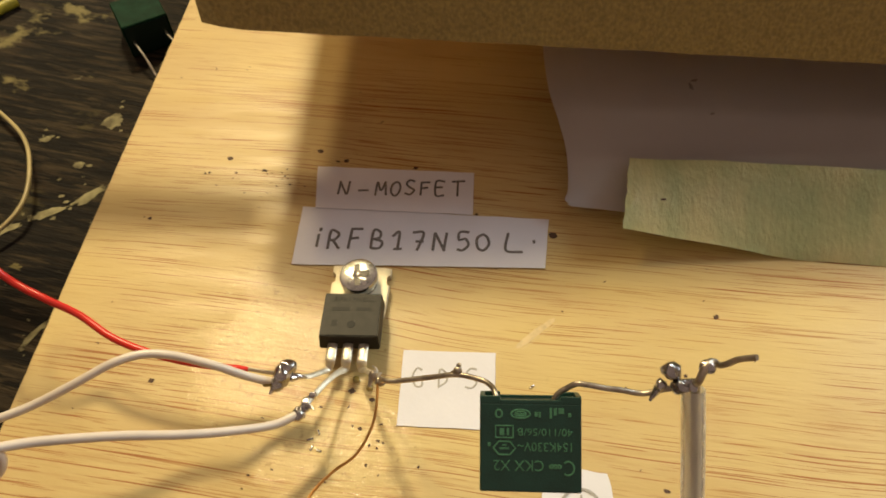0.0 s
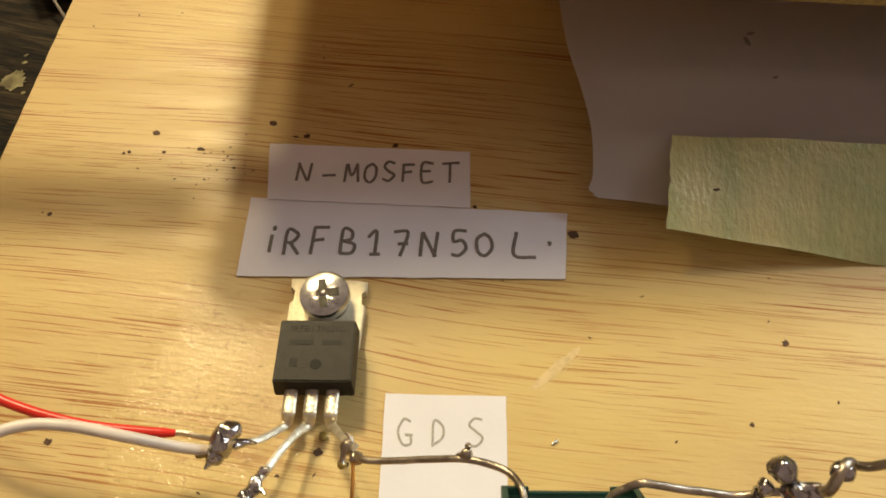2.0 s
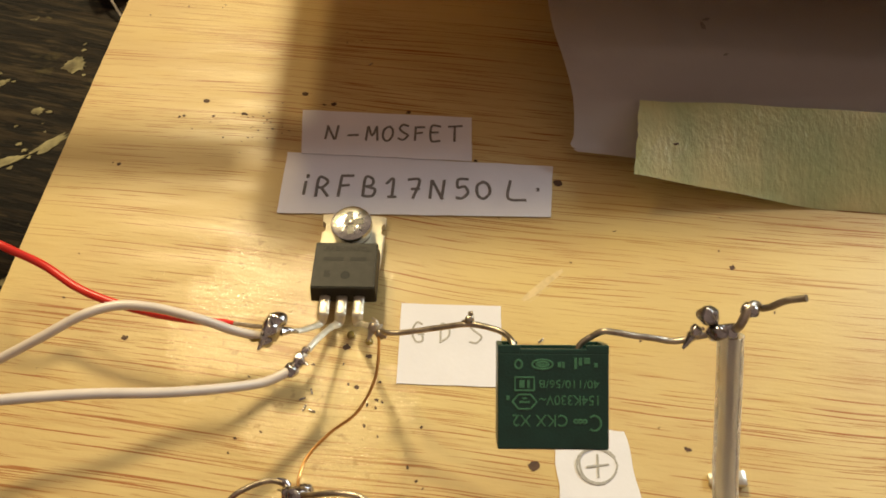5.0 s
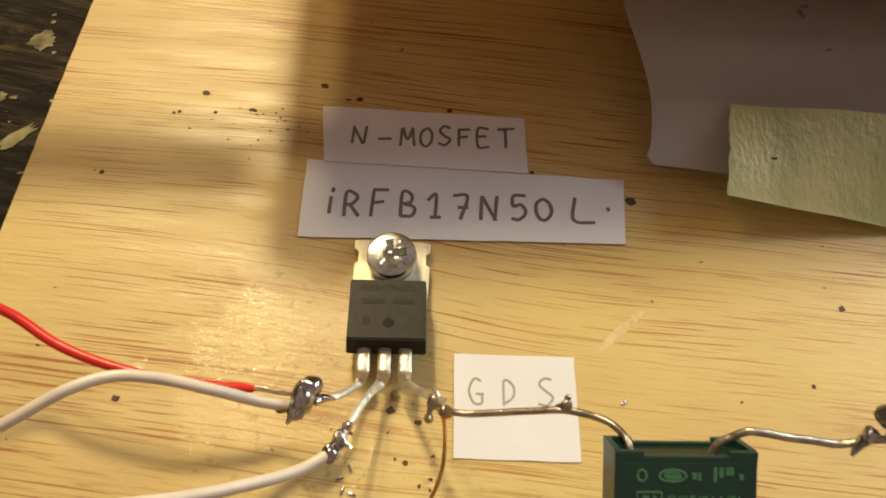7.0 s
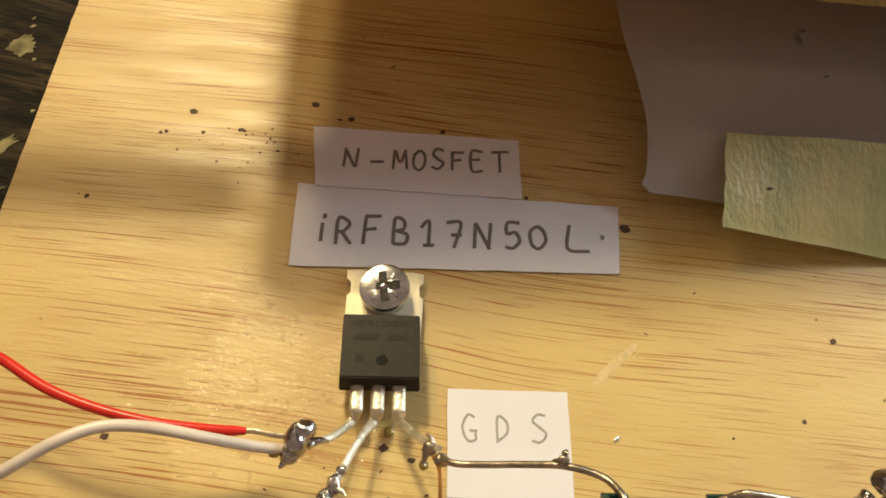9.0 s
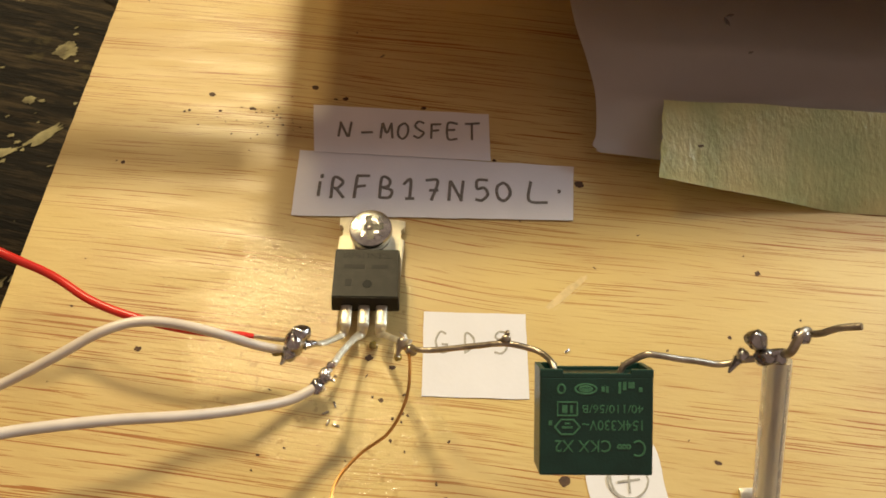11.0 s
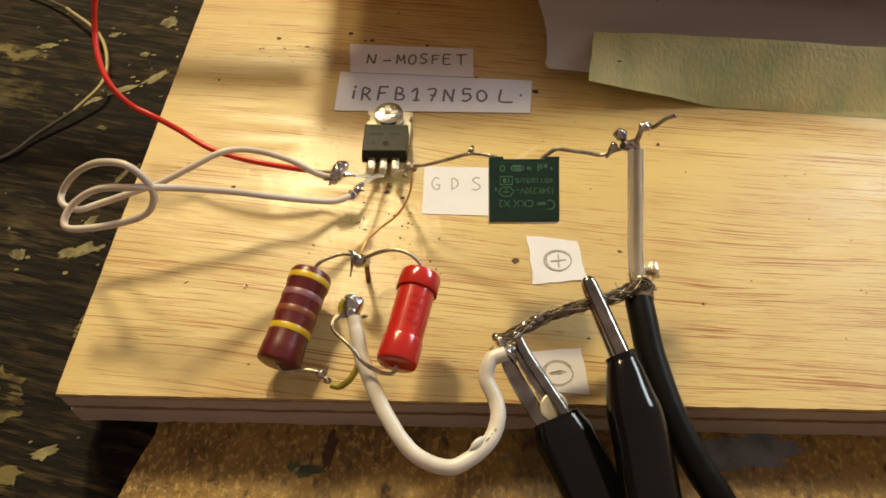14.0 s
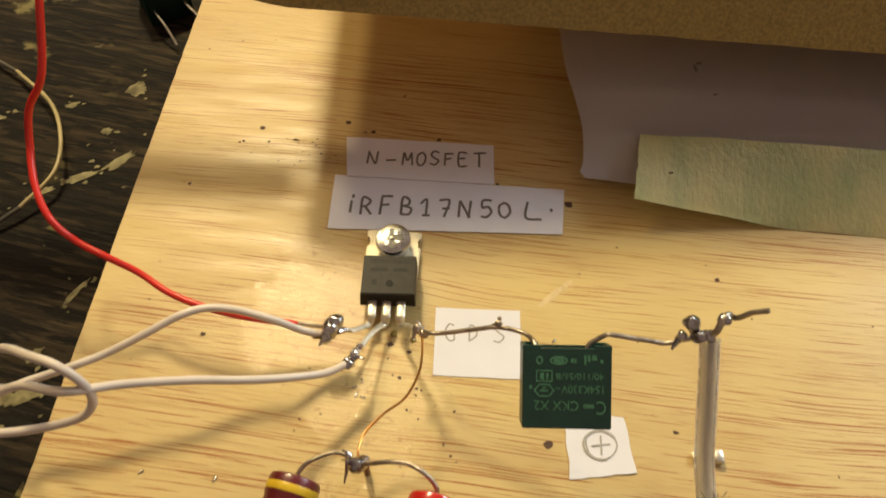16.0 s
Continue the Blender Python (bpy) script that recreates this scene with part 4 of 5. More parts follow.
for x0, x1, y0, y1 in ((0.06, 0.19, -0.99, -0.965), (-0.13, -0.10, -1.01, -0.94), (-0.09, -0.05, -1.01, -0.95), (-0.27, -0.24, -1.06, -0.93), (-0.33, -0.29, -1.06, -0.97), (-0.42, -0.35, -1.06, -0.99), (-0.51, -0.47, -1.0, -0.95),
                       (0.27, 0.39, -0.56, -0.535), (0.3, 0.36, -0.6, -0.58), (0.27, 0.3, -0.8, -0.71), (0.33, 0.39, -0.8, -0.71), (0.5, 0.54, -0.62, -0.57)):
    box(bm, (x0, y0, 0), (x1, y1, 0.005))
bmesh.ops.transform(bm, matrix=FLIP, verts=bm.verts)
part("print_mark", bm, M_PRINT, case, smooth=False)
part("lead", wire([(-0.84, 6.34, 1.3), (-0.72, 6.24, 1.45), (-0.44, 6.19, 1.57), (-0.05, 6.16, 1.77), (0.32, 6.1, 1.97), (0.6, 6.02, 2.02), (0.76, 5.92, 2.08), (0.84, 5.74, 2.2), (0.85, 5.55, 2.16)], 0.038, 10, jitter=0.012), M_WIRE, capacitor, "dull tinned lead")
part("lead", wire([(1.56, 5.5, 2.2), (1.62, 5.66, 2.32), (1.74, 5.72, 2.42), (1.86, 5.74, 2.52), (2.0, 5.72, 2.53), (2.37, 5.68, 2.5), (2.7, 5.66, 2.46), (2.95, 5.66, 2.6), (3.1, 5.64, 2.7)], 0.038, 10, jitter=0.012), M_WIRE, capacitor, "dull tinned lead")

# ---- solder joints ----
def joint(lumps, spikes, text, material=M_SOLDER):
    bm = bmesh.new()
    for k, (c, r, st) in enumerate(lumps):
        blob(bm, c, r, c[0] * 5 + k * 3.1, 0.28, st, 1.1)
    for a, b, r in spikes:
        sweep(bm, spline([a, (Vector(a) + Vector(b)) / 2 + Vector((0.01, 0.015, 0.01)), b], 5), lambda f, r=r: r * (1 - 0.75 * f), 8)
    return solo("solder_joint", bm, material, text, "solder joint", "solder joints")


joint([((-2.42, 6.62, 0.78), 0.17, (0.85, 1.1, 1)), ((-2.34, 6.72, 0.86), 0.13, (1, 1, 1)), ((-2.5, 6.47, 0.74), 0.11, (1, 1, 1))],
      [((-2.5, 6.45, 0.74), (-2.6, 6.33, 0.7), 0.08), ((-2.3, 6.6, 0.75), (-2.08, 6.66, 0.62), 0.075)], "shiny lump of solder joining red and white wires")
joint([((-1.98, 6.12, 0.82), 0.085, (1, 1.4, 1)), ((-2.06, 5.98, 0.82), 0.09, (1.1, 1.3, 0.9)), ((-1.9, 6.3, 0.78), 0.06, (1, 1, 1))],
      [((-1.97, 6.08, 0.84), (-1.82, 6.0, 0.92), 0.05), ((-2.08, 5.95, 0.8), (-2.2, 5.88, 0.78), 0.07)], "shiny pointed solder joint on the middle leg")
joint([((-0.94, 6.46, 1.16), 0.085, (1, 1, 0.9)), ((-0.82, 6.3, 1.3), 0.07, (1.2, 1, 1))],
      [((-0.97, 6.45, 1.15), (-1.02, 6.28, 1.1), 0.06), ((-0.9, 6.5, 1.16), (-0.98, 6.62, 1.16), 0.04)], "dull solder joint on the source leg", M_WIRE)
joint([((0.33, 6.14, 2.02), 0.055, (1, 1, 1)), ((0.34, 6.2, 2.06), 0.035, (1, 1, 1.3))], [((0.3, 6.13, 1.98), (0.2, 6.13, 1.92), 0.045)], "small dark nub of solder on the capacitor lead", M_WIRE)
joint([((2.98, 5.78, 2.86), 0.12, (1, 1, 1)), ((3.1, 5.62, 2.76), 0.11, (1.1, 0.9, 0.9)), ((2.88, 5.68, 2.68), 0.07, (1, 1, 1)), ((3.24, 5.6, 2.8), 0.08, (1, 1, 1))],
      [((2.86, 5.66, 2.62), (2.76, 5.54, 2.5), 0.07), ((3.15, 5.64, 2.8), (3.3, 5.6, 2.95), 0.06)], "lumpy solder joint above the clear tube", M_SOLDER)
joint([((-1.74, 4.22, 1.0), 0.14, (1, 0.9, 1.1)), ((-1.68, 4.32, 0.86), 0.1, (1, 1, 1.3)), ((-1.86, 4.28, 1.0), 0.075, (1, 1, 1))],
      [((-1.9, 4.3, 0.98), (-1.95, 4.02, 0.74), 0.05), ((-1.86, 4.36, 0.98), (-2.0, 4.42, 1.06), 0.04), ((-1.84, 4.22, 1.05), (-2.02, 4.34, 0.85), 0.045)], "solder-covered nail joining copper wire and resistors")

for c, r, st in (((-2.66, 6.5, 0.72), 0.065, (1.3, 0.9, 0.8)), ((-2.16, 5.93, 0.8), 0.06, (1.2, 1.0, 0.8)), ((-1.0, 6.3, 1.08), 0.05, (1, 1.2, 0.8)), ((-1.4, 6.94, 0.03), 0.06, (1, 1, 0.5)), ((0.72, 2.34, 1.08), 0.06, (1.2, 1, 0.8))):
    solo("flux_residue", blob(bmesh.new(), c, r, c[0] * 7, 0.3, st), M_AMBER, "amber lump of dried flux beside a solder joint", "flux residue", "flux residues")

nail = thing("nail", (-1.68, 4.42, 0), "thin rusty nail standing in the board", "nail")
part("shank", turned((-1.68, 4.42, -0.005), (-1.66, 4.34, 0.9), [(0, 0.055), (0.5, 0.05), (1, 0.05)], 12), M_NAIL, nail)

# ---- wires ----
solo("copper_wire", wire([(-0.9, 6.36, 1.2), (-0.84, 6.12, 1.36), (-0.87, 5.66, 1.28), (-1.08, 5.27, 1.12), (-1.42, 5.06, 0.94), (-1.68, 4.78, 0.88), (-1.76, 4.5, 0.92), (-1.74, 4.3, 1.0)], 0.021, 8), M_COPPER,
     "thin enamelled copper wire looping to the nail joint", "wire")
w = thing("red_wire", (-4, 7, 0.8), "red insulated hook-up wire leading off the board", "wire")
part("insulation", wire([(-3.02, 6.75, 0.68), (-3.39, 6.74, 0.76), (-4.01, 6.78, 0.86), (-4.65, 6.92, 0.9), (-5.24, 7.13, 0.96), (-5.81, 7.45, 1.08), (-6.3, 7.58, 1.35), (-6.85, 7.8, 1.5), (-7.2, 8.0, 1.85), (-7.5, 8.5, 2.1), (-7.65, 9.1, 2.4), (-7.5, 9.4, 3.0), (-7.1, 9.6, 3.6), (-6.9, 10.2, 4.6)], lambda f: 0.062 if f > 0.03 else 0.042 + f * 0.65, 12), M_RED, w)
part("bare_end", wire([(-3.05, 6.75, 0.68), (-2.85, 6.74, 0.68), (-2.65, 6.7, 0.72), (-2.45, 6.66, 0.78)], 0.035, 8, jitter=0.02), M_WIRE, w, "dull bare wire end")
WHITE = [(-2.52, 6.54, 0.68), (-2.91, 6.53, 0.88), (-3.33, 6.52, 1.24), (-3.88, 6.57, 1.43), (-4.33, 6.54, 1.53), (-4.73, 6.36, 1.58), (-5.25, 6.06, 1.48), (-5.82, 5.78, 1.34), (-6.3, 5.55, 1.32), (-6.92, 5.36, 1.2),
         (-7.3, 5.2, 1.2), (-7.62, 5.3, 1.25), (-7.65, 5.55, 1.35), (-7.3, 5.6, 1.75), (-6.75, 5.35, 2.3), (-6.2, 5.05, 2.75), (-5.7, 4.85, 2.9), (-5.4, 4.72, 2.65), (-5.35, 4.62, 2.3), (-5.55, 4.5, 2.0), (-6.0, 4.4, 1.85), (-6.6, 4.3, 1.8),
         (-7.0, 4.3, 1.8), (-7.08, 4.5, 1.85), (-6.9, 4.75, 2.0), (-6.4, 4.8, 2.3), (-5.62, 4.6, 2.6), (-5.0, 4.86, 2.3), (-4.2, 5.11, 1.93), (-3.46, 5.3, 1.56), (-2.88, 5.52, 1.2), (-2.4, 5.75, 0.9), (-2.1, 5.95, 0.82)]
w = thing("white_wire", (-4.5, 5.5, 0.8), "white insulated wire in a loose loop between two legs", "wire")
part("insulation", wire(WHITE, 0.066, 12), M_WHITEWIRE, w)
w = thing("thin_wire", (-10, 12, TABLE_Z), "thin black and cream wire curving over the bench", "wire")
TW = [(-14.5, 16.2, -1.58), (-12.8, 15.65, -1.52), (-11.6, 14.95, -1.45), (-10.35, 13.8, -1.36), (-9.68, 12.6, -1.25), (-9.5, 11.5, -1.25), (-10.05, 10.6, -1.42), (-10.85, 9.82, -1.54), (-11.60, 9.0, -1.6), (-14, 7.9, -1.6)]
part("cream_insulation", wire(TW[2:7], 0.05, 10), M_CREAMWIRE, w)
# The cream wire turns dark grey towards both ends.
part("dark_tail", wire(TW[:3], 0.046, 8), M_GREYWIRE, w, "dark grey tail")
part("dark_tail", wire(TW[6:], 0.05, 8), M_GREYWIRE, w, "dark grey tail")
solo("wire_end", wire([(3.26, 5.62, 2.85), (3.24, 5.56, 3.05), (3.3, 5.68, 3.2), (3.42, 5.76, 3.16), (3.5, 5.76, 3.08), (3.56, 5.72, 3.18), (3.66, 5.7, 3.34), (3.8, 5.64, 3.5)], lambda f: 0.05 if f < 0.4 else 0.04, 10, jitter=0.01), M_WIRE,
     "curled bare wire end standing up from the joint", "wire")
joint([((3.33, 5.68, 3.16), 0.085, (1.2, 1, 0.9))], [], "round bead of solder on the curled wire end")

# ---- clear tube with the inner conductor ----
tube = thing("clear_tube", (3.35, 4.5, 1.0), "translucent plastic tube sleeving a bare conductor", "tube")
TP = [(3.27, 5.63, 2.68), (3.32, 5.2, 2.2), (3.36, 4.73, 1.7), (3.38, 4.3, 1.32), (3.42, 3.91, 1.06), (3.46, 3.6, 0.98)]
bm = sweep(bmesh.new(), spline(TP, 6), 0.15, 20, caps=False)
bmesh.ops.solidify(bm, geom=list(bm.faces), thickness=0.03)
part("sleeve", bm, M_CLEAR, tube)
part("conductor", wire([(3.27, 5.66, 2.8)] + [(x + 0.02, y, z) for x, y, z in TP[1:]], 0.06, 10, jitter=0.03), M_WIRE, tube, "grey bare conductor")
bm = box(bmesh.new(), (3.66, 4.73, 0.0), (4.10, 4.89, 0.08), 0.025)
box(bm, (4.0, 4.70, 0.0), (4.16, 4.92, 0.15), 0.035)
solo("staple", bm, M_TIN, "short bright metal staple driven in under the tube", "staple")

# ---- braided screen and black cable ----
cable = thing("black_cable", (3.9, 1.5, 0.2), "black round cable with its screen twisted aside", "cable")
part("jacket", wire([(3.42, 3.5, 0.92), (3.46, 3.1, 0.86), (3.53, 2.44, 0.75), (3.75, 1.44, 0.6), (4.10, 0.63, 0.4), (4.5, 0.0, 0.15), (5.2, -1.2, -0.6), (6.0, -2.8, -1.0), (7.0, -5, -1.0)], 0.255, 24), M_BLACKCABLE, cable)
BR = spline([(3.62, 3.62, 1.0), (3.5, 3.7, 1.12), (3.3, 3.62, 1.14), (3.0, 3.48, 1.1), (2.35, 3.21, 1.2), (1.63, 2.97, 1.15), (1.12, 2.67, 1.1), (0.8, 2.54, 1.05)], 12)
braid = part("screen", bmesh.new(), M_WIRE, cable)
for k in range(26):
    pts = []
    for i, q in enumerate(BR):
        f = i / (len(BR) - 1)
        d = (BR[min(i + 1, len(BR) - 1)] - BR[max(i - 1, 0)]).normalized()
        u = Vector((0, 0, 1)) - d * d.z
        u.normalize()
        s = d.cross(u)
        r = (0.12 - 0.045 * f) * (1 + 0.75 * noise.noise(q * 5 + Vector((k * 2.3, 0, 0))))
        a = k * 2 * math.pi / 26 + i * (0.13 if k % 2 else -0.1)
        pts.append(q + (u * math.cos(a) + s * math.sin(a)) * r)
    part("strand", sweep(bmesh.new(), pts, 0.014, 5), M_TIN if k % 7 == 0 else M_BRAID, braid)
rnd = random.Random(9)
for k in range(60):
    q = BR[rnd.randrange(2, 46)]
    d = Vector((rnd.uniform(-1, 1), rnd.uniform(-1, 1), rnd.uniform(-0.3, 1))) * 0.22
    part("loose_hair", wire([q, q + d * 0.5 + Vector((0.03, 0, 0.03)), q + d + Vector((0.06, 0.02, -0.02))], 0.006, 4, 4), M_BRAID, braid)
bm = bmesh.new()
for a0 in range(5):
    sweep(bm, [Vector((3.47 + 0.2 * math.cos(a), 3.58 + 0.05 * a0 - 0.1, 0.95 + 0.2 * math.sin(a))) for a in (a0 + 6.283 * k / 16 for k in range(17))], 0.03, 6)
part("screen_wrap", bm, M_WIRE, cable, "screen strands wrapped round the jacket end")

# ---- resistors ----
def resistor_maroon():
    ob = thing("resistor", (-2.9, 3.2, 0.1), "fat maroon carbon resistor with yellow, violet and brown bands", "resistor", "resistors")
    a, b = Vector((-2.67, 4.10, 0.76)), Vector((-3.12, 2.27, 0.53))
    prof = [(0, 0.1), (0.005, 0.3), (0.02, 0.375), (0.05, 0.40), (0.17, 0.40), (0.2, 0.38), (0.8, 0.38), (0.83, 0.392), (0.965, 0.396), (0.99, 0.382), (1, 0.355), (1.002, 0.1)]
    body = part("body", turned(a, b, prof, 40, 0.02), M_MAROON, ob)
    for f0, f1, material, text in ((0.085, 0.15, M_YELLOWBAND, "yellow band"), (0.27, 0.34, M_VIOLETBAND, "dull violet band"), (0.45, 0.52, M_BROWNBAND, "brownish gold band"), (0.635, 0.70, M_YELLOWBAND, "yellow band")):
        r = 0.407 if f0 < 0.1 else 0.388
        part("colour_band", turned(a.lerp(b, f0), a.lerp(b, f1), [(0, r - 0.003), (0.05, r), (0.95, r), (1, r - 0.003)], 40, 0.02), material, body, text)
    part("lead", wire([a, a + Vector((0.06, 0.1, 0.05)), (-2.48, 4.3, 0.88), (-2.2, 4.42, 0.9), (-1.98, 4.4, 0.95), (-1.82, 4.28, 1.0)], 0.036, 10, jitter=0.01), M_WIRE, ob)
    part("lead", wire([b, (-3.06, 2.2, 0.46), (-2.95, 2.18, 0.44), (-2.64, 2.21, 0.45), (-2.4, 2.17, 0.45), (-2.2, 2.02, 0.45)], 0.036, 10, jitter=0.01), M_WIRE, ob)
    return ob


def resistor_red():
    ob = thing("resistor", (-0.75, 2.9, 0.8), "glossy bright red power resistor with a raised collar", "resistor", "resistors")
    a, b = Vector((-0.565, 3.68, 1.4)), Vector((-0.945, 1.92, 1.28))
    prof = [(0, 0.08), (0.004, 0.3), (0.02, 0.355), (0.05, 0.372), (0.2, 0.372), (0.207, 0.365), (0.212, 0.333), (0.735, 0.331), (0.742, 0.348), (0.76, 0.355), (0.965, 0.355), (0.99, 0.342), (1, 0.318), (1.002, 0.1)]
    body = part("body", turned(a, b, prof, 48, 0.012), M_REDGLAZE, ob)
    part("collar_line", turned(a.lerp(b, 0.205), a.lerp(b, 0.222), [(0, 0.368), (0.2, 0.375), (0.8, 0.366), (1, 0.346)], 48), M_REDDARK, body, "dark line under the collar")
    ax = (b - a).normalized()
    up = (Vector((0.02, -0.45, 0.9)) - ax * Vector((0.02, -0.45, 0.9)).dot(ax)).normalized()
    side = ax.cross(up)
    bm = bmesh.new()
    rnd = random.Random(2)
    for row, ang in ((0, -0.34), (1, -0.02)):
        d = (up * math.cos(ang) + side * math.sin(ang))
        t = ax.cross(d)
        f = 0.33
        while f < 0.68:
            c = a.lerp(b, f) + d * 0.331
            m = Matrix((ax, t, d)).transposed().to_4x4()
            m.translation = c
            box(bm, (-0.045, -0.05, 0), (0.045, -0.038, 0.003), 0, m)
            box(bm, (rnd.uniform(-0.04, 0.03), -0.036, 0), (0.045, 0.04, 0.003), 0, m)
            f += rnd.uniform(0.07, 0.11)
    part("print_mark", bm, M_REDDARK, body, smooth=False)
    part("lead", wire([a, a + Vector((0.01, 0.1, 0.05)), (-0.72, 3.95, 1.56), (-0.95, 4.08, 1.55), (-1.22, 4.12, 1.5), (-1.5, 4.16, 1.3), (-1.68, 4.22, 1.08)], 0.036, 10, jitter=0.01), M_WIRE, ob)
    part("lead", wire([b, (-0.96, 1.85, 1.2), (-1.06, 1.82, 1.14), (-1.25, 1.86, 1.16), (-1.50, 1.96, 1.28), (-1.73, 2.2, 1.38), (-1.98, 2.46, 1.32), (-2.11, 2.68, 1.22), (-2.05, 2.86, 1.2), (-1.85, 2.9, 1.2)], 0.034, 10, jitter=0.01), M_WIRE, ob)
    return ob


resistor_maroon()
resistor_red()
joint([((-2.32, 2.13, 0.46), 0.085, (1.2, 1, 0.9)), ((-2.2, 2.0, 0.46), 0.06, (1.2, 1, 1))], [((-2.26, 2.15, 0.5), (-2.18, 2.22, 0.58), 0.04)], "small solder joint on the maroon resistor lead")
solo("yellow_sleeve", wire([(-2.13, 1.93, 0.45), (-1.98, 1.9, 0.46), (-1.82, 1.98, 0.53), (-1.68, 2.16, 0.64), (-1.62, 2.4, 0.8), (-1.68, 2.75, 1.05), (-1.85, 2.95, 1.18)], 0.06, 10, jitter=0.01), M_SLEEVE, "yellow-green sleeved wire up to the cable end", "wire")

# ---- thick white cable ----
wc = thing("white_cable", (0, 1.4, 0.4), "thick white cable bowed over the front of the board", "cable")
part("jacket", wire([(-1.74, 2.88, 1.18), (-1.68, 2.65, 1.12), (-1.52, 2.09, 1.0), (-1.20, 1.41, 0.9), (-0.79, 0.77, 0.8), (-0.32, 0.44, 0.7), (0.09, 0.41, 0.7), (0.50, 0.67, 0.75), (0.74, 1.05, 0.8), (0.76, 1.48, 0.85), (0.58, 1.85, 0.95), (0.68, 2.16, 1.05), (0.93, 2.26, 1.1)], lambda f: 0.118 if f < 0.08 else 0.132, 20, jitter=0.02), M_WHITECABLE, wc)
for x, y, z, rx, ry, turn in ((0.80, 1.14, 0.955, 0.02, 0.07, 0.2), (0.72, 0.95, 0.95, 0.03, 0.02, 0.5), (0.60, 0.80, 0.935, 0.07, 0.014, 0.8), (0.84, 1.3, 0.97, 0.014, 0.05, 0.1), (0.76, 1.08, 0.955, 0.012, 0.03, 0.0), (0.66, 0.88, 0.945, 0.012, 0.02, 0.4)):
    part("scorch", splash(x, y, rx, ry, turn, x * 9, z - 0.045), M_SCORCH, wc, "grey scorch mark")
bm = wire([(0.3, 0.62, 0.86), (0.42, 0.74, 0.88), (0.56, 0.86, 0.88)], lambda f: 0.05 * math.sin(math.pi * min(0.98, max(0.05, f))) + 0.01, 8)
part("ragged_edge", bm, M_WHITECABLE, wc)
joint([((-1.76, 3.1, 1.22), 0.17, (1.0, 1.15, 1)), ((-1.78, 2.95, 1.2), 0.13, (1.1, 1, 1)), ((-1.82, 3.2, 1.3), 0.1, (1, 1, 1))], [((-1.9, 2.95, 1.2), (-2.05, 2.8, 1.2), 0.06)], "large shiny solder lump on the white cable end")
solo("yellow_sleeve", wire([(-1.98, 2.98, 1.15), (-1.98, 3.1, 1.2), (-1.93, 3.2, 1.24)], 0.055, 10), M_SLEEVE, "short yellow sleeve beside the cable's solder lump", "wire")
joint([((0.86, 2.5, 1.06), 0.1, (1, 1, 1)), ((1.02, 2.36, 1.08), 0.1, (1.2, 1, 0.9)), ((0.76, 2.6, 1.06), 0.075, (1, 1, 1)), ((1.12, 2.62, 1.1), 0.09, (1.2, 1, 0.9)), ((1.3, 2.78, 1.15), 0.075, (1.5, 1, 0.9)), ((1.52, 2.92, 1.18), 0.07, (1.3, 1, 0.9)), ((1.7, 3.0, 1.2), 0.055, (1.5, 1, 0.9))], [((0.95, 2.3, 1.1), (1.1, 2.12, 1.02), 0.07)], "solder joint between white cable and screen")


# ---- crocodile clips ----
def croc_shut():
    ob = thing("crocodile_clip", (2.9, 1.5, 0.6), "closed steel crocodile clip in a glossy black boot", "crocodile clip", "crocodile clips")
    tip, neck = Vector((2.40, 3.58, 1.43)), Vector((2.95, 2.15, 1.02))
    for dz, nm in ((0.07, "upper_jaw"), (-0.07, "lower_jaw")):
        bm = sweep(bmesh.new(), [tip.lerp(neck, f) + Vector((0, 0, dz * (0.6 + f))) for f in (-0.02, 0.0, 0.04, 0.1, 0.3, 0.6, 1.0)], lambda f: 0.08 if f < 0.1 else (0.105 if f < 0.2 else 0.12 + 0.035 * f), 16, flat=0.7)
        part(nm, bm, M_CLIP, ob)
    d = neck - tip
    bt = [neck + d.normalized() * -0.12, neck, Vector((3.02, 1.6, 0.92)), Vector((3.12, 0.95, 0.8)), Vector((3.2, 0.2, 0.62)), Vector((3.35, -0.9, 0.3)), Vector((3.6, -2.2, -0.2)), Vector((4.0, -4.2, -0.8))]
    part("boot", sweep(bmesh.new(), spline(bt, 8), lambda f: 0.25 + 0.03 * min(1, f * 12) + 0.2 * min(1.0, max(0.0, f - 0.13) * 4.5) - 0.1 * max(0, f - 0.6), 28, flat=0.85), M_BLACK, ob, "glossy black rubber boot")
    part("boot_lip", sweep(bmesh.new(), [neck + d.normalized() * -0.15, neck + d.normalized() * -0.13, neck + d.normalized() * -0.05, neck + d.normalized() * 0.02], lambda f: 0.28, 28, flat=0.85), M_BLACK, ob)
    return ob


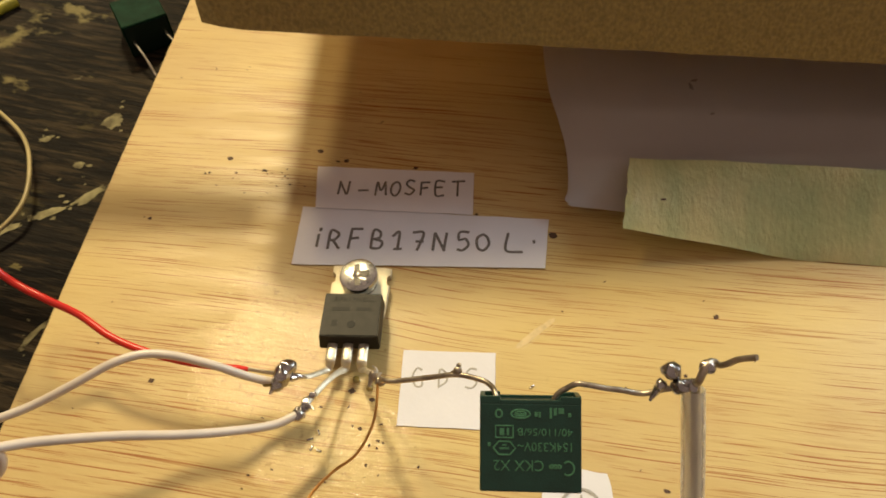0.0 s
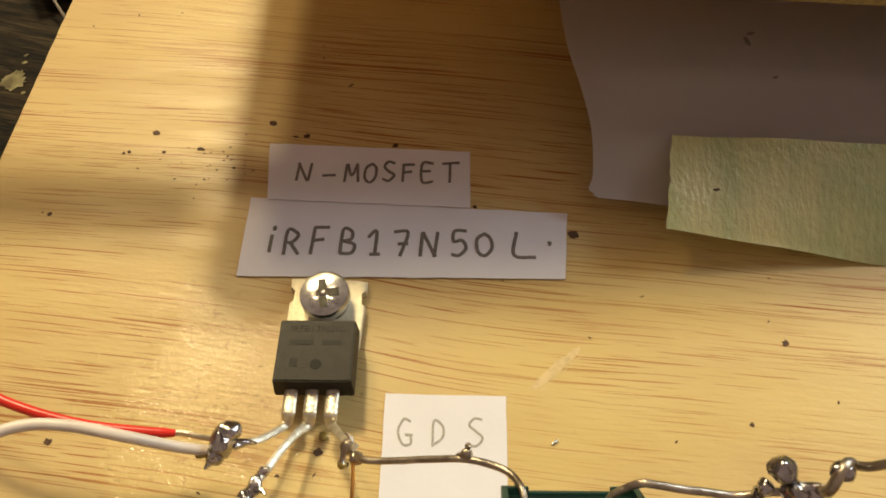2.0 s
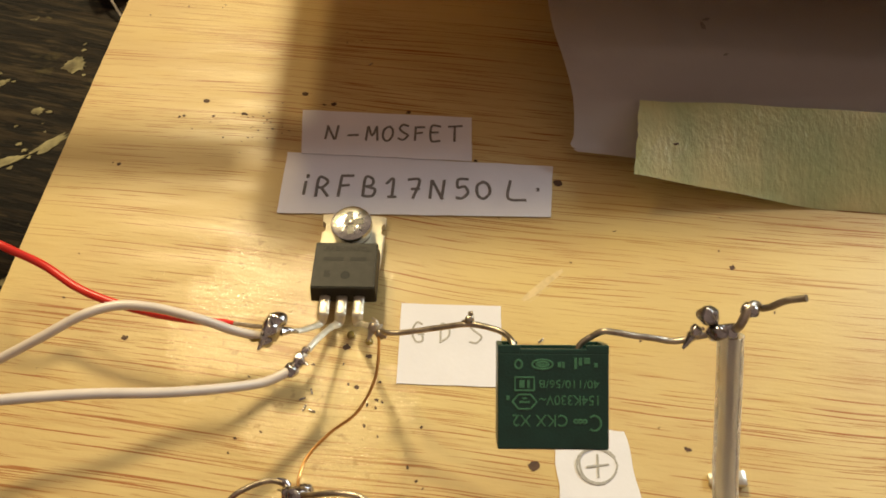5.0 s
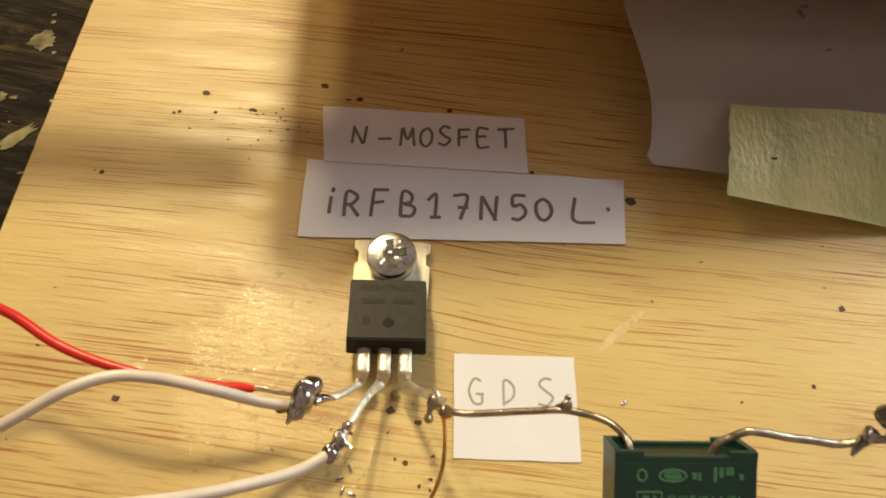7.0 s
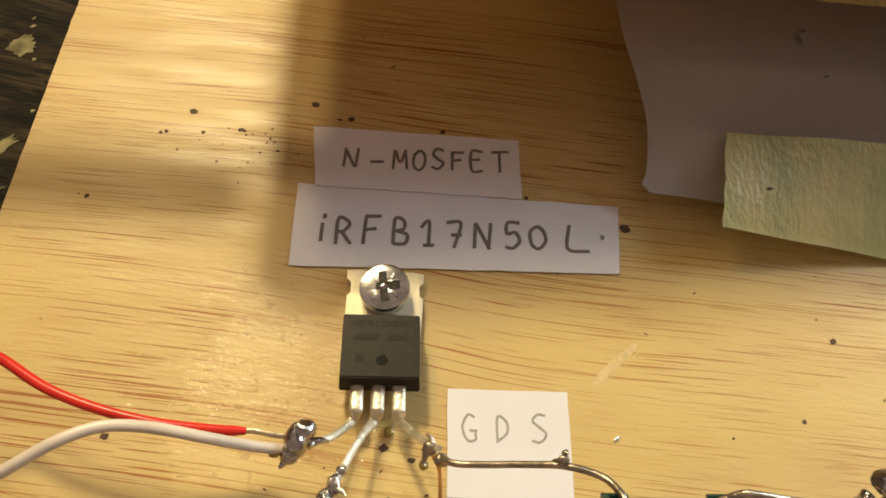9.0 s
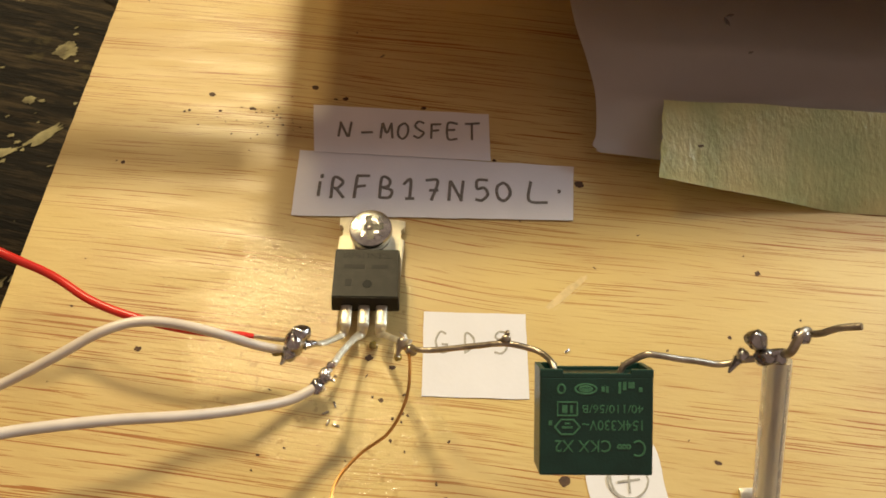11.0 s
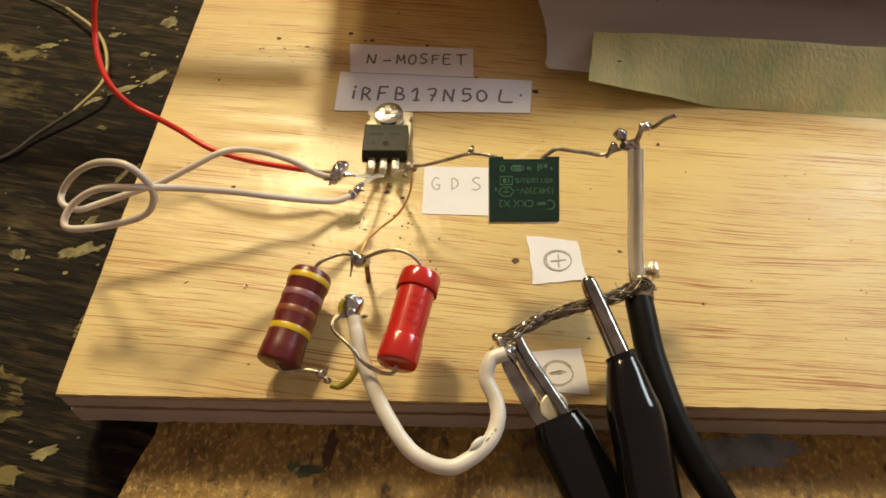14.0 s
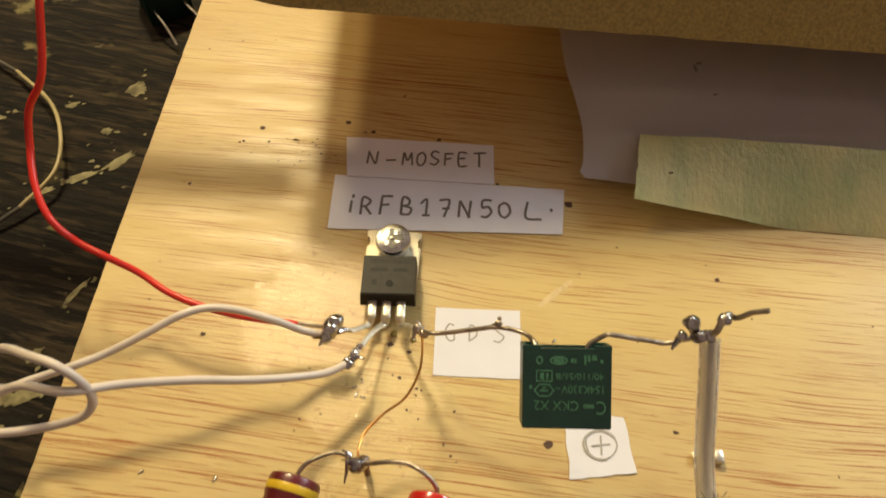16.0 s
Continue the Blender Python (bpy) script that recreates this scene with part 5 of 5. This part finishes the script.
def croc_open():
    ob = thing("crocodile_clip", (1.6, 1.2, 0.3), "steel crocodile clip biting the screen joint, in a black boot", "crocodile clip", "crocodile clips")
    low = [(0.95, 2.34, 1.0), (1.02, 2.06, 0.92), (1.36, 1.5, 0.7), (1.72, 1.02, 0.5)]
    jaw = part("lower_jaw", sweep(bmesh.new(), spline(low, 6), lambda f: 0.12 + 0.03 * f, 16, flat=0.45), M_CLIP, ob)
    rim = [Vector(q) + Vector((0.125 + 0.03 * k, 0.06, 0.03)) for k, q in enumerate(low[:3])]
    part("tooth_edge", sweep(bmesh.new(), [q + Vector((0.018 * math.sin(k * 1.6), 0, 0)) for k, q in enumerate(spline(rim, 10))], 0.022, 6), M_TIN, jaw, "bright toothed edge")
    high = [(1.16, 2.5, 1.16), (1.27, 2.27, 1.1), (1.62, 1.78, 0.88), (2.02, 1.2, 0.66)]
    jaw = part("upper_jaw", sweep(bmesh.new(), spline(high, 6), lambda f: 0.085 + 0.02 * f, 16, flat=0.8), M_CLIP, ob)
    part("channel", sweep(bmesh.new(), spline([Vector(q) + Vector((-0.08, -0.05, -0.08)) for q in high], 6), lambda f: 0.05 + 0.03 * math.sin(math.pi * f), 12, flat=0.5), M_CLIP, jaw, "dark inner side of the jaw")
    bm = turned((1.74, 1.46, 0.70), (1.75, 1.44, 0.74), [(0, 0.25), (0.6, 0.25), (1, 0.23)], 28)
    part("spring_plate", bm, M_TAB, ob, "bright curved spring plate")
    part("hinge_pin", turned((1.40, 1.25, 0.56), (1.86, 1.5, 0.6), [(0, 0.05), (1, 0.05)], 12), M_ZINC, ob)
    bt = [(1.80, 1.34, 0.54), (1.91, 1.1, 0.46), (2.12, 0.7, 0.32), (2.40, 0.2, 0.14), (2.9, -0.7, -0.2), (3.4, -1.9, -0.7), (3.9, -3.5, -1.0)]
    part("boot", sweep(bmesh.new(), spline(bt, 8), lambda f: 0.42 + 0.11 * min(1, f * 5), 28, flat=0.7), M_BLACK, ob, "glossy black rubber boot")
    lip = Vector(bt[1]) - Vector(bt[0])
    part("boot_lip", sweep(bmesh.new(), [Vector(bt[0]) + lip * f for f in (-0.02, 0.0, 0.1, 0.16)], lambda f: 0.44 - 0.03 * abs(f - 0.5), 28, flat=0.72), M_BLACK, ob)
    return ob


croc_shut()
croc_open()

# ---- second green capacitor lying on the bench ----
MC2 = Matrix.Translation((-8.4, 17.75, TABLE_Z + 0.02)) @ Matrix.Rotation(0.55, 4, "Z") @ Matrix.Diagonal((1, 1, 1.6, 1))
cap2 = thing("film_capacitor", (-8.2, 17.3, TABLE_Z), "dark green film capacitor lying loose on the bench", "capacitor")
part("case", box(bmesh.new(), (-0.6, -0.5, 0), (0.6, 0.75, 0.6), 0.03, MC2), M_GREENDULL, cap2, smooth=False)
part("potting", box(bmesh.new(), (-0.55, -0.52, 0.04), (0.55, -0.495, 0.56), 0, MC2), M_POTTING, cap2, "dark resin filling", smooth=False)
for s in (-1, 1):
    part("lead", wire([MC2 @ Vector((s * 0.42, -0.5, 0.3)), MC2 @ Vector((s * 0.42, -0.75, 0.32)), MC2 @ Vector((s * 0.45 + 0.1, -1.2, 0.25)), MC2 @ Vector((s * 0.5 + 0.2, -1.7, 0.1))], 0.035, 8), M_TIN, cap2)
solo("yellow_sleeve", wire([(-13.6, 18.2, -1.55), (-13.1, 18.8, -1.5), (-12.7, 19.3, -1.5)], 0.16, 12), M_SLEEVE, "yellow-green sleeved wire end on the bench", "wire")
